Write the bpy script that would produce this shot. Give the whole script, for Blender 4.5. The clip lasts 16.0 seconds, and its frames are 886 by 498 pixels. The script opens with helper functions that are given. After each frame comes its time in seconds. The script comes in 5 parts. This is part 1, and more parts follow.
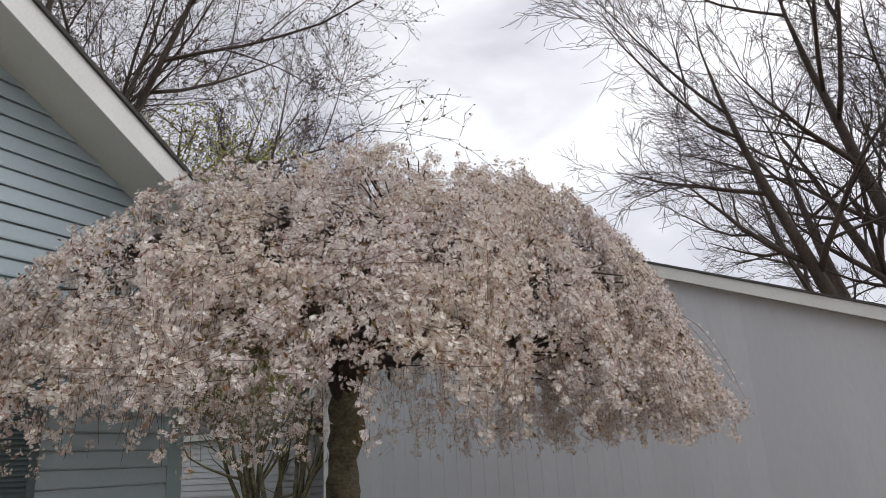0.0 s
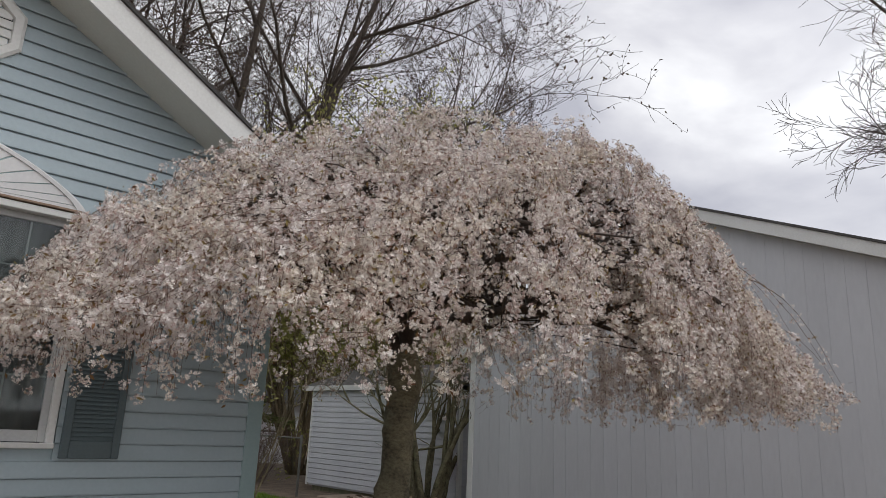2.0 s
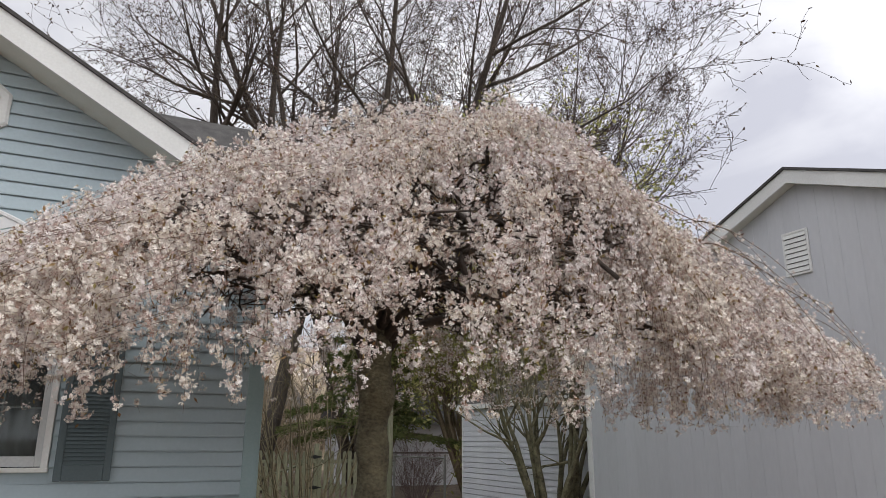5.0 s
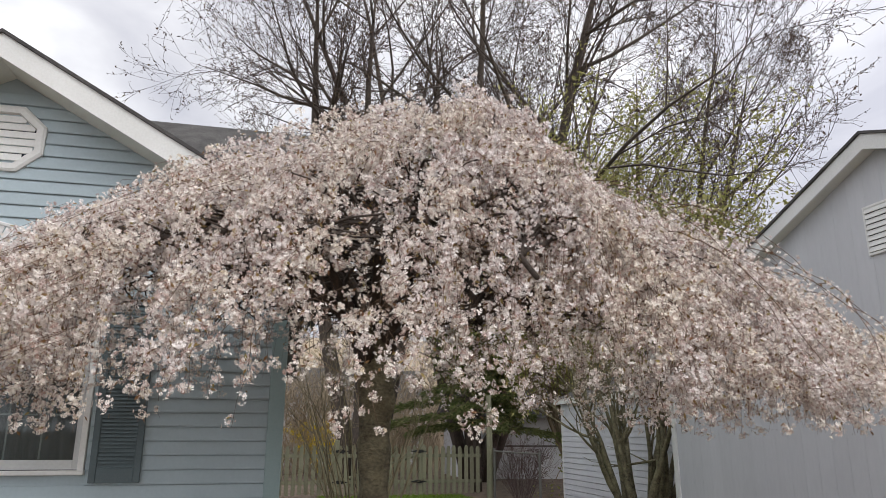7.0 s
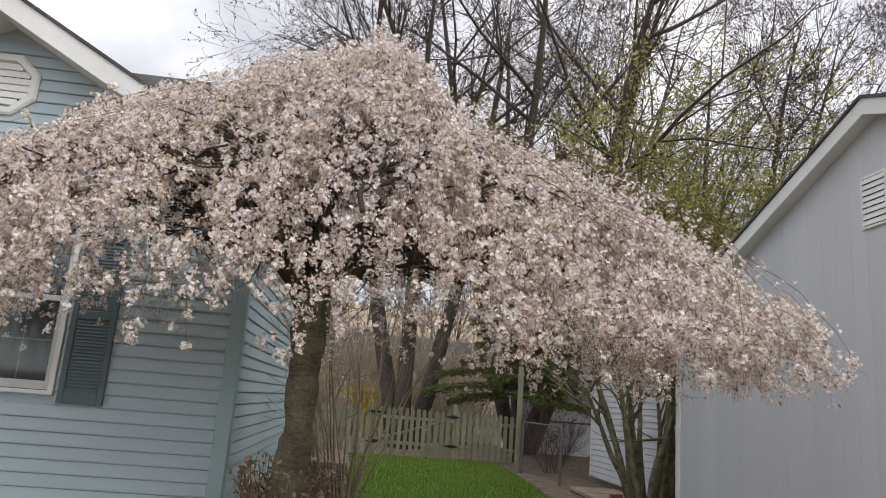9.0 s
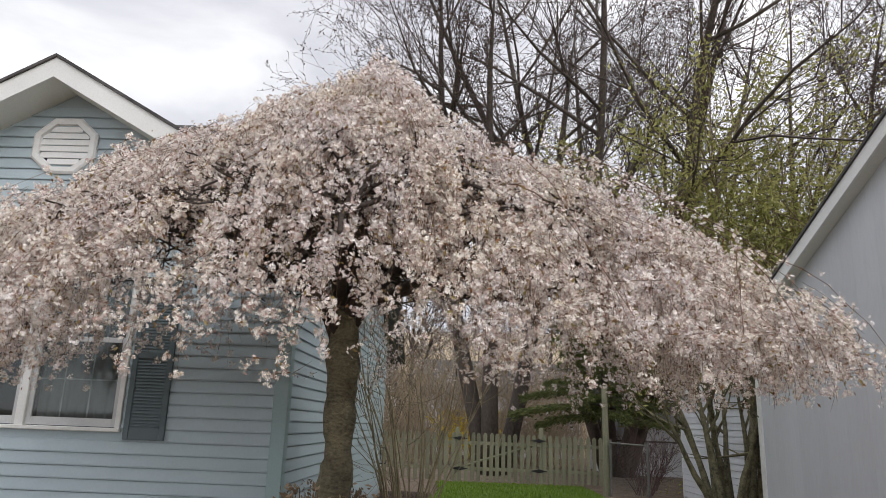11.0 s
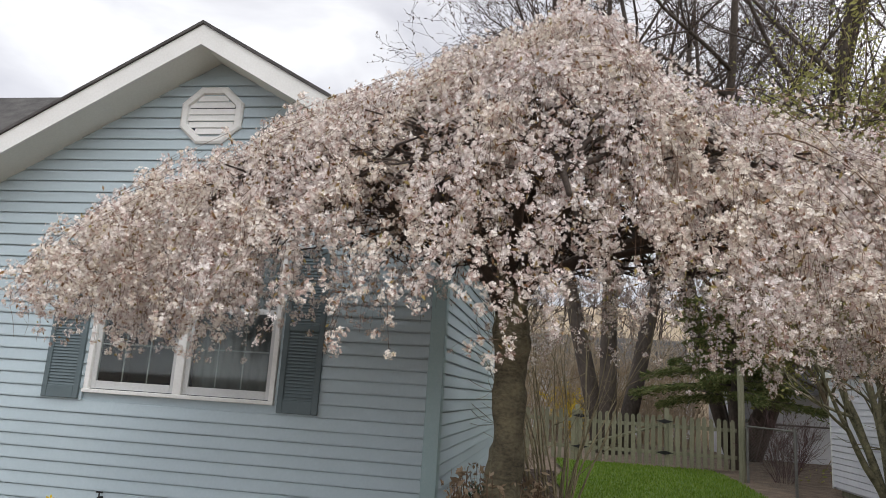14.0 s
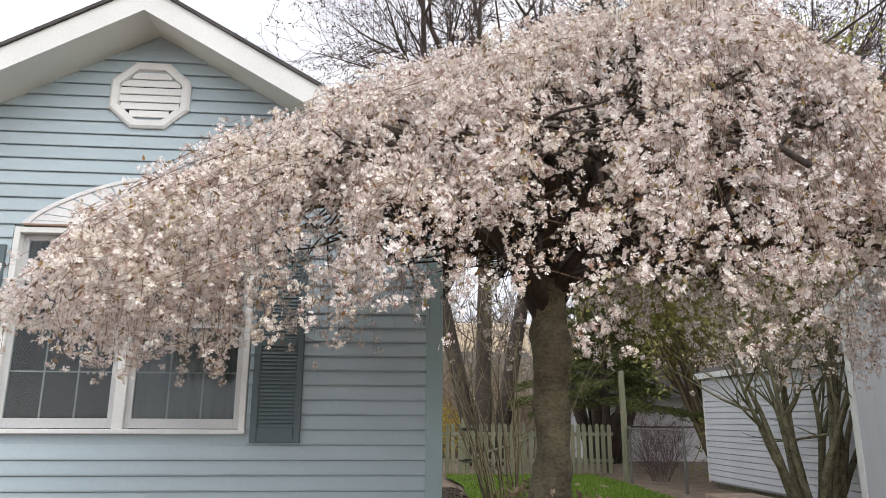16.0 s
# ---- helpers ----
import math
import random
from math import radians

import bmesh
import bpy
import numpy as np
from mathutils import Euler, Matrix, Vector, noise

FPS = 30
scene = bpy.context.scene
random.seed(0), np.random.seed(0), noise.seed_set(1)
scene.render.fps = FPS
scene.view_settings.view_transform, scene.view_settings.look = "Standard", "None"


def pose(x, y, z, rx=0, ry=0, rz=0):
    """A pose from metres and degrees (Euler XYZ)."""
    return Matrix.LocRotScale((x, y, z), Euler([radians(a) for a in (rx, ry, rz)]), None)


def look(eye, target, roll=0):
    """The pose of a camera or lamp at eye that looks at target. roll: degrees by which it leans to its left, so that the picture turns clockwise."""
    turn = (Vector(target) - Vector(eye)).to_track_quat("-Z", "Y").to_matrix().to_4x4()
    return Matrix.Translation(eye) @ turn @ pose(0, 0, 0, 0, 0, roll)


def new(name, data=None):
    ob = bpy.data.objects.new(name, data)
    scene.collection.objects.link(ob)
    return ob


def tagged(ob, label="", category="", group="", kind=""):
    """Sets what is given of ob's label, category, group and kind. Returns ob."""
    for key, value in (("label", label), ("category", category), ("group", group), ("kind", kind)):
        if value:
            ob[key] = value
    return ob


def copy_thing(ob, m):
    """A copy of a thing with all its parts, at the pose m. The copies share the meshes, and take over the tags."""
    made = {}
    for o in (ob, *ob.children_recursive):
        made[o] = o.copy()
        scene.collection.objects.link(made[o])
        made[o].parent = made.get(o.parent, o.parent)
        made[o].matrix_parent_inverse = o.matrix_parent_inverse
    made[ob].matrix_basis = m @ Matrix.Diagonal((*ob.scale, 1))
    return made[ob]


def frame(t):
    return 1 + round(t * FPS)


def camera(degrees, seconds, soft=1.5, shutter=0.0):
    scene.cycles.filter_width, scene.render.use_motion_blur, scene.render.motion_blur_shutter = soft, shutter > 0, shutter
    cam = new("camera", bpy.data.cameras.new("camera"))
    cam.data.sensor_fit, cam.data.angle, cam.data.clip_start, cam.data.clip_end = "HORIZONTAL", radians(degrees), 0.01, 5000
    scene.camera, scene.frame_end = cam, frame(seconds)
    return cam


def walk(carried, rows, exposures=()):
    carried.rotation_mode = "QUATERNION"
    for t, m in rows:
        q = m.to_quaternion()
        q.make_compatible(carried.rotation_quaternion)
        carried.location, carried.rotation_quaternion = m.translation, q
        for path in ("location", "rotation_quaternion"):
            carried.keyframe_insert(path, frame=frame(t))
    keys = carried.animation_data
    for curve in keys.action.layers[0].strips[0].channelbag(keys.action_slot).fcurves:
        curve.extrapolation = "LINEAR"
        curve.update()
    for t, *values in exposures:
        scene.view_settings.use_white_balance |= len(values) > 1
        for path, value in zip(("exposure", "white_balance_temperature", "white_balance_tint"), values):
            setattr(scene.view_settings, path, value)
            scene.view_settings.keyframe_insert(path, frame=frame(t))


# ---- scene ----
cam = camera(64.5, 16.0, soft=0.7)
PATH = [
    (0, (-3.556, -4.064, 1.49), (-1.868, -3.166, 2.074), -3.0),
    (0.5, (-3.341, -4.442, 1.519), (-1.741, -3.34, 1.993), -0.3),
    (1, (-3.249, -4.643, 1.55), (-1.728, -3.453, 2.07), -0.4),
    (1.5, (-3.002, -4.836, 1.494), (-1.537, -3.602, 2.069), -2.8),
    (2, (-2.819, -5.067, 1.446), (-1.5, -3.647, 1.939), 2.6),
    (2.5, (-2.55, -5.225, 1.426), (-1.243, -3.8, 1.937), 0.1),
    (3, (-2.216, -5.304, 1.449), (-1.027, -3.789, 1.988), -3.0),
    (3.5, (-2.005, -5.458, 1.472), (-0.958, -3.826, 1.96), 0.0),
    (4, (-1.635, -5.535, 1.357), (-0.641, -3.879, 1.877), -1.7),
    (4.5, (-1.314, -5.755, 1.389), (-0.443, -4.059, 1.992), -0.6),
    (5, (-1.065, -5.857, 1.435), (-0.262, -4.104, 1.965), 0.4),
    (7.5, (0.281, -6.155, 1.546), (0.653, -4.256, 2.05), -0.6),
    (8, (0.641, -6.244, 1.527), (0.969, -4.336, 2.028), -1.1),
    (8.5, (0.866, -6.249, 1.421), (1.15, -4.314, 1.84), 3.1),
    (11, (1.562, -6.269, 1.374), (1.492, -4.33, 1.859), 2.1),
    (11.5, (1.503, -6.243, 1.373), (1.355, -4.308, 1.856), 3.6),
    (12, (1.577, -6.188, 1.355), (1.319, -4.298, 1.954), 2.9),
    (12.5, (1.48, -6.226, 1.294), (1.221, -4.357, 1.959), 4.5),
    (13, (1.353, -6.151, 1.314), (1.032, -4.238, 1.801), 5.5),
    (13.5, (1.122, -6.054, 1.334), (0.772, -4.133, 1.765), 1.7),
    (14, (0.977, -5.89, 1.418), (0.643, -3.959, 1.815), 3.7),
    (14.5, (0.585, -5.767, 1.389), (0.335, -3.812, 1.732), 4.9),
    (15, (0.227, -5.702, 1.41), (0.151, -3.733, 1.75), 0.4),
    (15.5, (-0.068, -5.632, 1.421), (0.009, -3.673, 1.821), -0.0),
    (16, (-0.427, -5.443, 1.336), (-0.265, -3.505, 1.803), 0.3),
]
walk(cam, [(t, look(eye, target, roll)) for t, eye, target, roll in PATH],
     [(0, 0.15), (0.5, -0.02), (1, 0.0), (2, 0.02), (3.5, 0.2), (5, 0.42), (8.0, 0.58), (12.5, 0.5), (14.5, 0.58), (16, 0.92)])

# ---------------------------------------------------------------- world and light
world = bpy.data.worlds.new("overcast_sky")
scene.world = world
world.use_nodes = True
wn, wl = world.node_tree.nodes, world.node_tree.links
wn.clear()
w_out = wn.new("ShaderNodeOutputWorld")
w_sky = wn.new("ShaderNodeTexSky")
w_sky.sky_type, w_sky.sun_disc = "NISHITA", False
w_sky.sun_elevation, w_sky.sun_rotation = radians(43.5), radians(138)
w_bg = wn.new("ShaderNodeBackground")
w_bg.inputs[1].default_value = 0.12
w_cloud = wn.new("ShaderNodeBackground")
w_cloud.inputs[1].default_value = 0.9
w_mix = wn.new("ShaderNodeMixShader")
w_mix.inputs[0].default_value = 0.9
w_co = wn.new("ShaderNodeTexCoord")
w_map = wn.new("ShaderNodeMapping")
w_map.inputs["Scale"].default_value = (1.0, 1.0, 2.2)
w_noise = wn.new("ShaderNodeTexNoise")
w_noise.inputs["Scale"].default_value = 2.6
w_noise.inputs["Detail"].default_value = 6
w_noise.inputs["Roughness"].default_value = 0.5
w_noise.inputs["Distortion"].default_value = 0.35
w_ramp = wn.new("ShaderNodeValToRGB")
w_ramp.color_ramp.elements[0].position, w_ramp.color_ramp.elements[0].color = 0.34, (0.62, 0.62, 0.69, 1)
w_ramp.color_ramp.elements[1].position, w_ramp.color_ramp.elements[1].color = 0.62, (1.2, 1.2, 1.22, 1)
_e = w_ramp.color_ramp.elements.new(0.5)
_e.color = (0.9, 0.895, 0.94, 1)
wl.new(w_co.outputs["Generated"], w_map.inputs[0])
wl.new(w_map.outputs[0], w_noise.inputs["Vector"])
wl.new(w_noise.outputs[0], w_ramp.inputs[0])
# the cloud is a little brighter towards the hidden sun
w_dot = wn.new("ShaderNodeVectorMath")
w_dot.operation = "DOT_PRODUCT"
w_dot.inputs[1].default_value = (0.38, -0.62, 0.69)
w_lift = wn.new("ShaderNodeMapRange")
w_lift.inputs["From Min"].default_value, w_lift.inputs["From Max"].default_value = -0.3, 1.0
w_lift.inputs["To Min"].default_value, w_lift.inputs["To Max"].default_value = 0.74, 1.3
w_tone = wn.new("ShaderNodeVectorMath")
w_tone.operation = "SCALE"
wl.new(w_co.outputs["Generated"], w_dot.inputs[0])
wl.new(w_dot.outputs["Value"], w_lift.inputs[0])
wl.new(w_ramp.outputs[0], w_tone.inputs[0])
wl.new(w_lift.outputs[0], w_tone.inputs["Scale"])
wl.new(w_tone.outputs[0], w_cloud.inputs[0])
wl.new(w_sky.outputs[0], w_bg.inputs[0])
wl.new(w_bg.outputs[0], w_mix.inputs[1])
wl.new(w_cloud.outputs[0], w_mix.inputs[2])
wl.new(w_mix.outputs[0], w_out.inputs[0])

sun_data = bpy.data.lights.new("sun", "SUN")
sun_data.energy, sun_data.angle, sun_data.color = 0.72, radians(45), (1.0, 0.97, 0.92)
sun = new("sun", sun_data)
sun.matrix_world = look((7.0, -7.8, 10), (0, 0, 0))


# ---------------------------------------------------------------- materials
def material(name, colors, rough=0.7, scale=(8.0, 60.0), bump=0.15, metal=0.0, stretch=(1, 1, 1), island=0.0, spec=0.4, object_random=0.0):
    """Two noises of different size blend two base colours; island and object_random vary pieces in value."""
    mat = bpy.data.materials.new(name)
    mat.use_nodes = True
    n, l = mat.node_tree.nodes, mat.node_tree.links
    bsdf = n["Principled BSDF"]
    bsdf.inputs["Roughness"].default_value = rough
    bsdf.inputs["Metallic"].default_value = metal
    bsdf.inputs["Specular IOR Level"].default_value = spec
    co = n.new("ShaderNodeTexCoord")
    mp = n.new("ShaderNodeMapping")
    mp.inputs["Scale"].default_value = stretch
    l.new(co.outputs["Object"], mp.inputs[0])
    big, fine = n.new("ShaderNodeTexNoise"), n.new("ShaderNodeTexNoise")
    big.inputs["Scale"].default_value, fine.inputs["Scale"].default_value = scale
    big.inputs["Detail"].default_value, fine.inputs["Detail"].default_value = 4, 5
    l.new(mp.outputs[0], big.inputs["Vector"])
    l.new(mp.outputs[0], fine.inputs["Vector"])
    add = n.new("ShaderNodeMath")
    add.operation = "MULTIPLY_ADD"
    add.inputs[1].default_value = 0.45
    l.new(fine.outputs[0], add.inputs[0])
    half = n.new("ShaderNodeMath")
    half.operation = "MULTIPLY"
    half.inputs[1].default_value = 0.55
    l.new(big.outputs[0], half.inputs[0])
    l.new(half.outputs[0], add.inputs[2])
    ramp = n.new("ShaderNodeValToRGB")
    ramp.color_ramp.elements[0].position, ramp.color_ramp.elements[1].position = 0.34, 0.66
    ramp.color_ramp.elements[0].color = (*colors[0], 1)
    ramp.color_ramp.elements[1].color = (*colors[1], 1)
    l.new(add.outputs[0], ramp.inputs[0])
    out = ramp.outputs[0]
    if island or object_random:
        hsv = n.new("ShaderNodeHueSaturation")
        rnd = n.new("ShaderNodeNewGeometry").outputs["Random Per Island"] if island else n.new("ShaderNodeObjectInfo").outputs["Random"]
        k = island or object_random
        mr = n.new("ShaderNodeMapRange")
        mr.inputs["To Min"].default_value, mr.inputs["To Max"].default_value = 1 - k, 1 + k
        l.new(rnd, mr.inputs[0])
        l.new(mr.outputs[0], hsv.inputs["Value"])
        l.new(out, hsv.inputs["Color"])
        out = hsv.outputs[0]
    l.new(out, bsdf.inputs["Base Color"])
    if bump:
        b = n.new("ShaderNodeBump")
        b.inputs["Strength"].default_value = bump
        b.inputs["Distance"].default_value = 0.02
        l.new(fine.outputs[0], b.inputs["Height"])
        l.new(b.outputs[0], bsdf.inputs["Normal"])
    return mat


def petal_material(name, colors, translucent=0.35, patch=0.0):
    """Thin petals and leaves: diffuse with some light let through, one tone for each flower."""
    mat = bpy.data.materials.new(name)
    mat.use_nodes = True
    n, l = mat.node_tree.nodes, mat.node_tree.links
    n.clear()
    out = n.new("ShaderNodeOutputMaterial")
    geo = n.new("ShaderNodeNewGeometry")
    ramp = n.new("ShaderNodeValToRGB")
    els = ramp.color_ramp.elements
    while len(els) < len(colors):
        els.new(0.5)
    for k, (p, c) in enumerate(colors):
        els[k].position, els[k].color = p, (*c, 1)
    l.new(geo.outputs["Random Per Island"], ramp.inputs[0])
    tone = ramp.outputs[0]
    if patch:
        # older, creamier sprays and fresher pink ones in drifts
        co, drift, tint, mul = n.new("ShaderNodeTexCoord"), n.new("ShaderNodeTexNoise"), n.new("ShaderNodeValToRGB"), n.new("ShaderNodeMixRGB")
        drift.inputs["Scale"].default_value, drift.inputs["Detail"].default_value = patch, 3
        tint.color_ramp.elements[0].position, tint.color_ramp.elements[0].color = 0.38, (1.0, 0.97, 0.905, 1)
        tint.color_ramp.elements[1].position, tint.color_ramp.elements[1].color = 0.6, (1.0, 0.975, 0.975, 1)
        mul.blend_type = "MULTIPLY"
        mul.inputs[0].default_value = 1.0
        l.new(co.outputs["Object"], drift.inputs["Vector"])
        l.new(drift.outputs[0], tint.inputs[0])
        l.new(tone, mul.inputs[1])
        l.new(tint.outputs[0], mul.inputs[2])
        tone = mul.outputs[0]
    dif, tra, mix = n.new("ShaderNodeBsdfDiffuse"), n.new("ShaderNodeBsdfTranslucent"), n.new("ShaderNodeMixShader")
    mix.inputs[0].default_value = translucent
    l.new(tone, dif.inputs[0])
    l.new(tone, tra.inputs[0])
    l.new(dif.outputs[0], mix.inputs[1])
    l.new(tra.outputs[0], mix.inputs[2])
    l.new(mix.outputs[0], out.inputs[0])
    return mat


def glass_material(name):
    mat = bpy.data.materials.new(name)
    mat.use_nodes = True
    n, l = mat.node_tree.nodes, mat.node_tree.links
    n.clear()
    out = n.new("ShaderNodeOutputMaterial")
    gloss, clear, mix, fres = n.new("ShaderNodeBsdfGlossy"), n.new("ShaderNodeBsdfTransparent"), n.new("ShaderNodeMixShader"), n.new("ShaderNodeFresnel")
    gloss.inputs["Roughness"].default_value = 0.03
    clear.inputs[0].default_value = (0.75, 0.8, 0.8, 1)
    fres.inputs[0].default_value = 1.5
    l.new(fres.outputs[0], mix.inputs[0])
    l.new(clear.outputs[0], mix.inputs[1])
    l.new(gloss.outputs[0], mix.inputs[2])
    l.new(mix.outputs[0], out.inputs[0])
    return mat


M_SIDING = material("pale_blue_green_vinyl", ((0.372, 0.455, 0.49), (0.416, 0.50, 0.534)), 0.5, (1.2, 40), 0.05, stretch=(1, 1, 1), object_random=0.04)
M_TRIM = material("grey_green_trim", ((0.29, 0.40, 0.405), (0.34, 0.45, 0.455)), 0.5, (3, 60), 0.05)
M_SHUTTER = material("slate_green_plastic", ((0.085, 0.12, 0.13), (0.115, 0.15, 0.16)), 0.5, (4, 70), 0.06)
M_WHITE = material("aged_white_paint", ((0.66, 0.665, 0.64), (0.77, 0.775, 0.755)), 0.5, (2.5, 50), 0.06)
M_SASH = material("grey_white_sash", ((0.45, 0.46, 0.46), (0.56, 0.57, 0.56)), 0.5, (2.5, 50), 0.06)
M_SOFFIT = material("cream_soffit", ((0.66, 0.67, 0.61), (0.74, 0.75, 0.69)), 0.55, (2, 45), 0.05)
M_METAL = material("white_metal_hood", ((0.66, 0.66, 0.66), (0.76, 0.76, 0.75)), 0.4, (3, 40), 0.04)
M_SHINGLE = material("dark_grey_shingle", ((0.045, 0.043, 0.042), (0.11, 0.105, 0.10)), 0.9, (5, 120), 0.5, object_random=0.2)
M_GARAGE = material("grey_painted_plywood", ((0.52, 0.53, 0.55), (0.57, 0.58, 0.60)), 0.7, (1.3, 30), 0.12, stretch=(1, 1, 0.25), object_random=0.025)
M_SHED = material("white_vinyl_siding", ((0.55, 0.56, 0.60), (0.66, 0.67, 0.70)), 0.5, (2, 40), 0.05, object_random=0.04)
M_BRICK = material("foundation_block", ((0.29, 0.20, 0.145), (0.40, 0.30, 0.22)), 0.9, (6, 60), 0.4, object_random=0.15)
M_BARK = material("dark_cherry_bark", ((0.055, 0.047, 0.032), (0.24, 0.215, 0.135)), 0.85, (5, 34), 0.9, stretch=(1, 1, 1.6))
M_LIMB = material("brown_bark", ((0.03, 0.023, 0.019), (0.08, 0.06, 0.047)), 0.85, (6, 50), 0.5)
M_STRAND = material("reddish_brown_twig", ((0.07, 0.042, 0.028), (0.17, 0.105, 0.065)), 0.8, (6, 50), 0.2)
M_GREYBARK = material("grey_brown_bark", ((0.045, 0.036, 0.030), (0.125, 0.102, 0.084)), 0.9, (2, 22), 0.6, stretch=(1, 1, 0.4))
M_TWIG = material("grey_brown_twigs", ((0.05, 0.039, 0.034), (0.105, 0.084, 0.074)), 0.9, (3, 30), 0.0)
M_BUD = petal_material("tree_buds", ((0.0, (0.06, 0.04, 0.034)), (0.5, (0.12, 0.08, 0.068)), (1.0, (0.17, 0.14, 0.09))), 0.25)
M_PETAL = petal_material("blossom_petals", ((0.0, (0.42, 0.29, 0.25)), (0.18, (0.66, 0.56, 0.53)), (0.38, (0.83, 0.785, 0.76)), (0.95, (0.93, 0.91, 0.885)), (1.0, (0.58, 0.48, 0.32))), 0.15, 2.6)
M_BRONZE = petal_material("young_bronze_leaves", ((0.0, (0.17, 0.085, 0.05)), (0.45, (0.26, 0.17, 0.085)), (0.75, (0.33, 0.28, 0.11)), (1.0, (0.30, 0.16, 0.09))), 0.25)
M_LEAF = petal_material("yellow_green_leaves", ((0.0, (0.20, 0.21, 0.065)), (0.5, (0.34, 0.34, 0.12)), (1.0, (0.46, 0.44, 0.18))), 0.4)
M_NEEDLE = petal_material("evergreen_needles", ((0.0, (0.085, 0.115, 0.045)), (0.6, (0.17, 0.20, 0.08)), (1.0, (0.28, 0.28, 0.125))), 0.3)
M_DRY = petal_material("dry_leaves", ((0.0, (0.17, 0.125, 0.085)), (0.6, (0.33, 0.25, 0.17)), (1.0, (0.46, 0.37, 0.27))), 0.25)
M_YELLOW = petal_material("yellow_flowers", ((0.0, (0.62, 0.42, 0.02)), (1.0, (0.80, 0.62, 0.05))), 0.3)
M_DEEPGREEN = petal_material("dark_strap_leaves", ((0.0, (0.03, 0.055, 0.035)), (1.0, (0.085, 0.13, 0.085))), 0.2)
M_MULCH = material("dark_bark_mulch", ((0.030, 0.021, 0.017), (0.105, 0.075, 0.058)), 0.95, (5, 60), 1.0, object_random=0.0)
M_GREEN = petal_material("green_leaves", ((0.0, (0.04, 0.08, 0.03)), (1.0, (0.09, 0.15, 0.05))), 0.3)
M_GRASS = petal_material("grass_blades", ((0.0, (0.11, 0.19, 0.025)), (0.6, (0.18, 0.275, 0.045)), (1.0, (0.24, 0.31, 0.08))), 0.35)
M_LAWN = material("lawn_soil", ((0.09, 0.15, 0.03), (0.14, 0.215, 0.042)), 0.95, (3, 90), 0.5)
M_SOIL = material("brown_mulch", ((0.11, 0.082, 0.06), (0.28, 0.215, 0.16)), 0.95, (4, 70), 0.9)
M_LOOSE = material("red_brown_brick", ((0.20, 0.10, 0.06), (0.30, 0.16, 0.10)), 0.9, (6, 60), 0.4)
M_STONE = material("tan_concrete", ((0.27, 0.20, 0.15), (0.40, 0.32, 0.25)), 0.9, (6, 60), 0.4, object_random=0.12)
M_WOOD = material("weathered_fence_wood", ((0.135, 0.135, 0.09), (0.26, 0.25, 0.168)), 0.9, (3, 40), 0.35, stretch=(4, 4, 0.5), object_random=0.18)
M_IRON = material("black_iron", ((0.012, 0.012, 0.012), (0.03, 0.03, 0.03)), 0.5, (8, 60), 0.1, metal=0.5)
M_GALV = material("galvanised_wire", ((0.14, 0.135, 0.125), (0.22, 0.215, 0.20)), 0.6, (8, 60), 0.1, metal=0.6)
# near-black blue: room gloom, vent depth and sky reflection are put into this colour
M_DARK = material("dark_interior_shade", ((0.018, 0.025, 0.04), (0.036, 0.046, 0.066)), 0.9, (2, 20), 0.0)
M_BLIND = material("pale_curtain", ((0.16, 0.165, 0.17), (0.24, 0.245, 0.25)), 0.9, (6, 40), 0.1, stretch=(6, 1, 0.3))
M_GLASS = glass_material("window_glass")
M_FAR = material("far_pale_siding", ((0.66, 0.67, 0.72), (0.76, 0.77, 0.80)), 0.7, (1, 12), 0.05)


# ---------------------------------------------------------------- mesh helpers
class Buf:
    """Vertices and faces gathered for one mesh."""

    def __init__(self):
        self.v, self.f, self.count = [], [], 0

    def add(self, verts, faces):
        verts = np.asarray(verts, float).reshape(-1, 3)
        self.v.append(verts)
        self.f.extend([tuple(i + self.count for i in f) for f in faces])
        self.count += len(verts)

    def add_quads(self, verts, quads):
        verts = np.asarray(verts, float).reshape(-1, 3)
        self.v.append(verts)
        self.f.extend((np.asarray(quads) + self.count).tolist())
        self.count += len(verts)

    def mesh(self, name, mat, smooth=False):
        me = bpy.data.meshes.new(name)
        me.from_pydata(np.concatenate(self.v).tolist() if self.v else [], [], self.f)
        me.materials.append(mat)
        if smooth:
            me.polygons.foreach_set("use_smooth", [True] * len(me.polygons))
        me.update()
        return me


def bm_mesh(name, bm, mat):
    me = bpy.data.meshes.new(name)
    bm.to_mesh(me)
    bm.free()
    me.materials.append(mat)
    return me


def part(name, source, mat, parent=None, label="", smooth=False):
    """Links a bmesh, a Buf or a mesh as one object under parent."""
    if isinstance(source, Buf):
        me = source.mesh(name, mat, smooth)
    elif isinstance(source, bmesh.types.BMesh):
        me = bm_mesh(name, source, mat)
    else:
        me = source
    ob = new(name, me)
    if parent is not None:
        ob.parent = parent
    if label:
        ob["label"] = label
    return ob


def empty(name, m=None):
    ob = new(name)
    if m is not None:
        ob.matrix_world = m
    return ob


def box(bm, lo, hi, bevel=0.0):
    """A box from corner to corner, its edges bevelled where asked."""
    ret = bmesh.ops.create_cube(bm, size=1.0)
    lo, hi = Vector(lo), Vector(hi)
    for v in ret["verts"]:
        v.co = Vector(((v.co.x + 0.5) * (hi.x - lo.x) + lo.x, (v.co.y + 0.5) * (hi.y - lo.y) + lo.y, (v.co.z + 0.5) * (hi.z - lo.z) + lo.z))
    if bevel:
        edges = {e for v in ret["verts"] for e in v.link_edges}
        bmesh.ops.bevel(bm, geom=list(edges), offset=bevel, segments=1, affect="EDGES")
    return bm


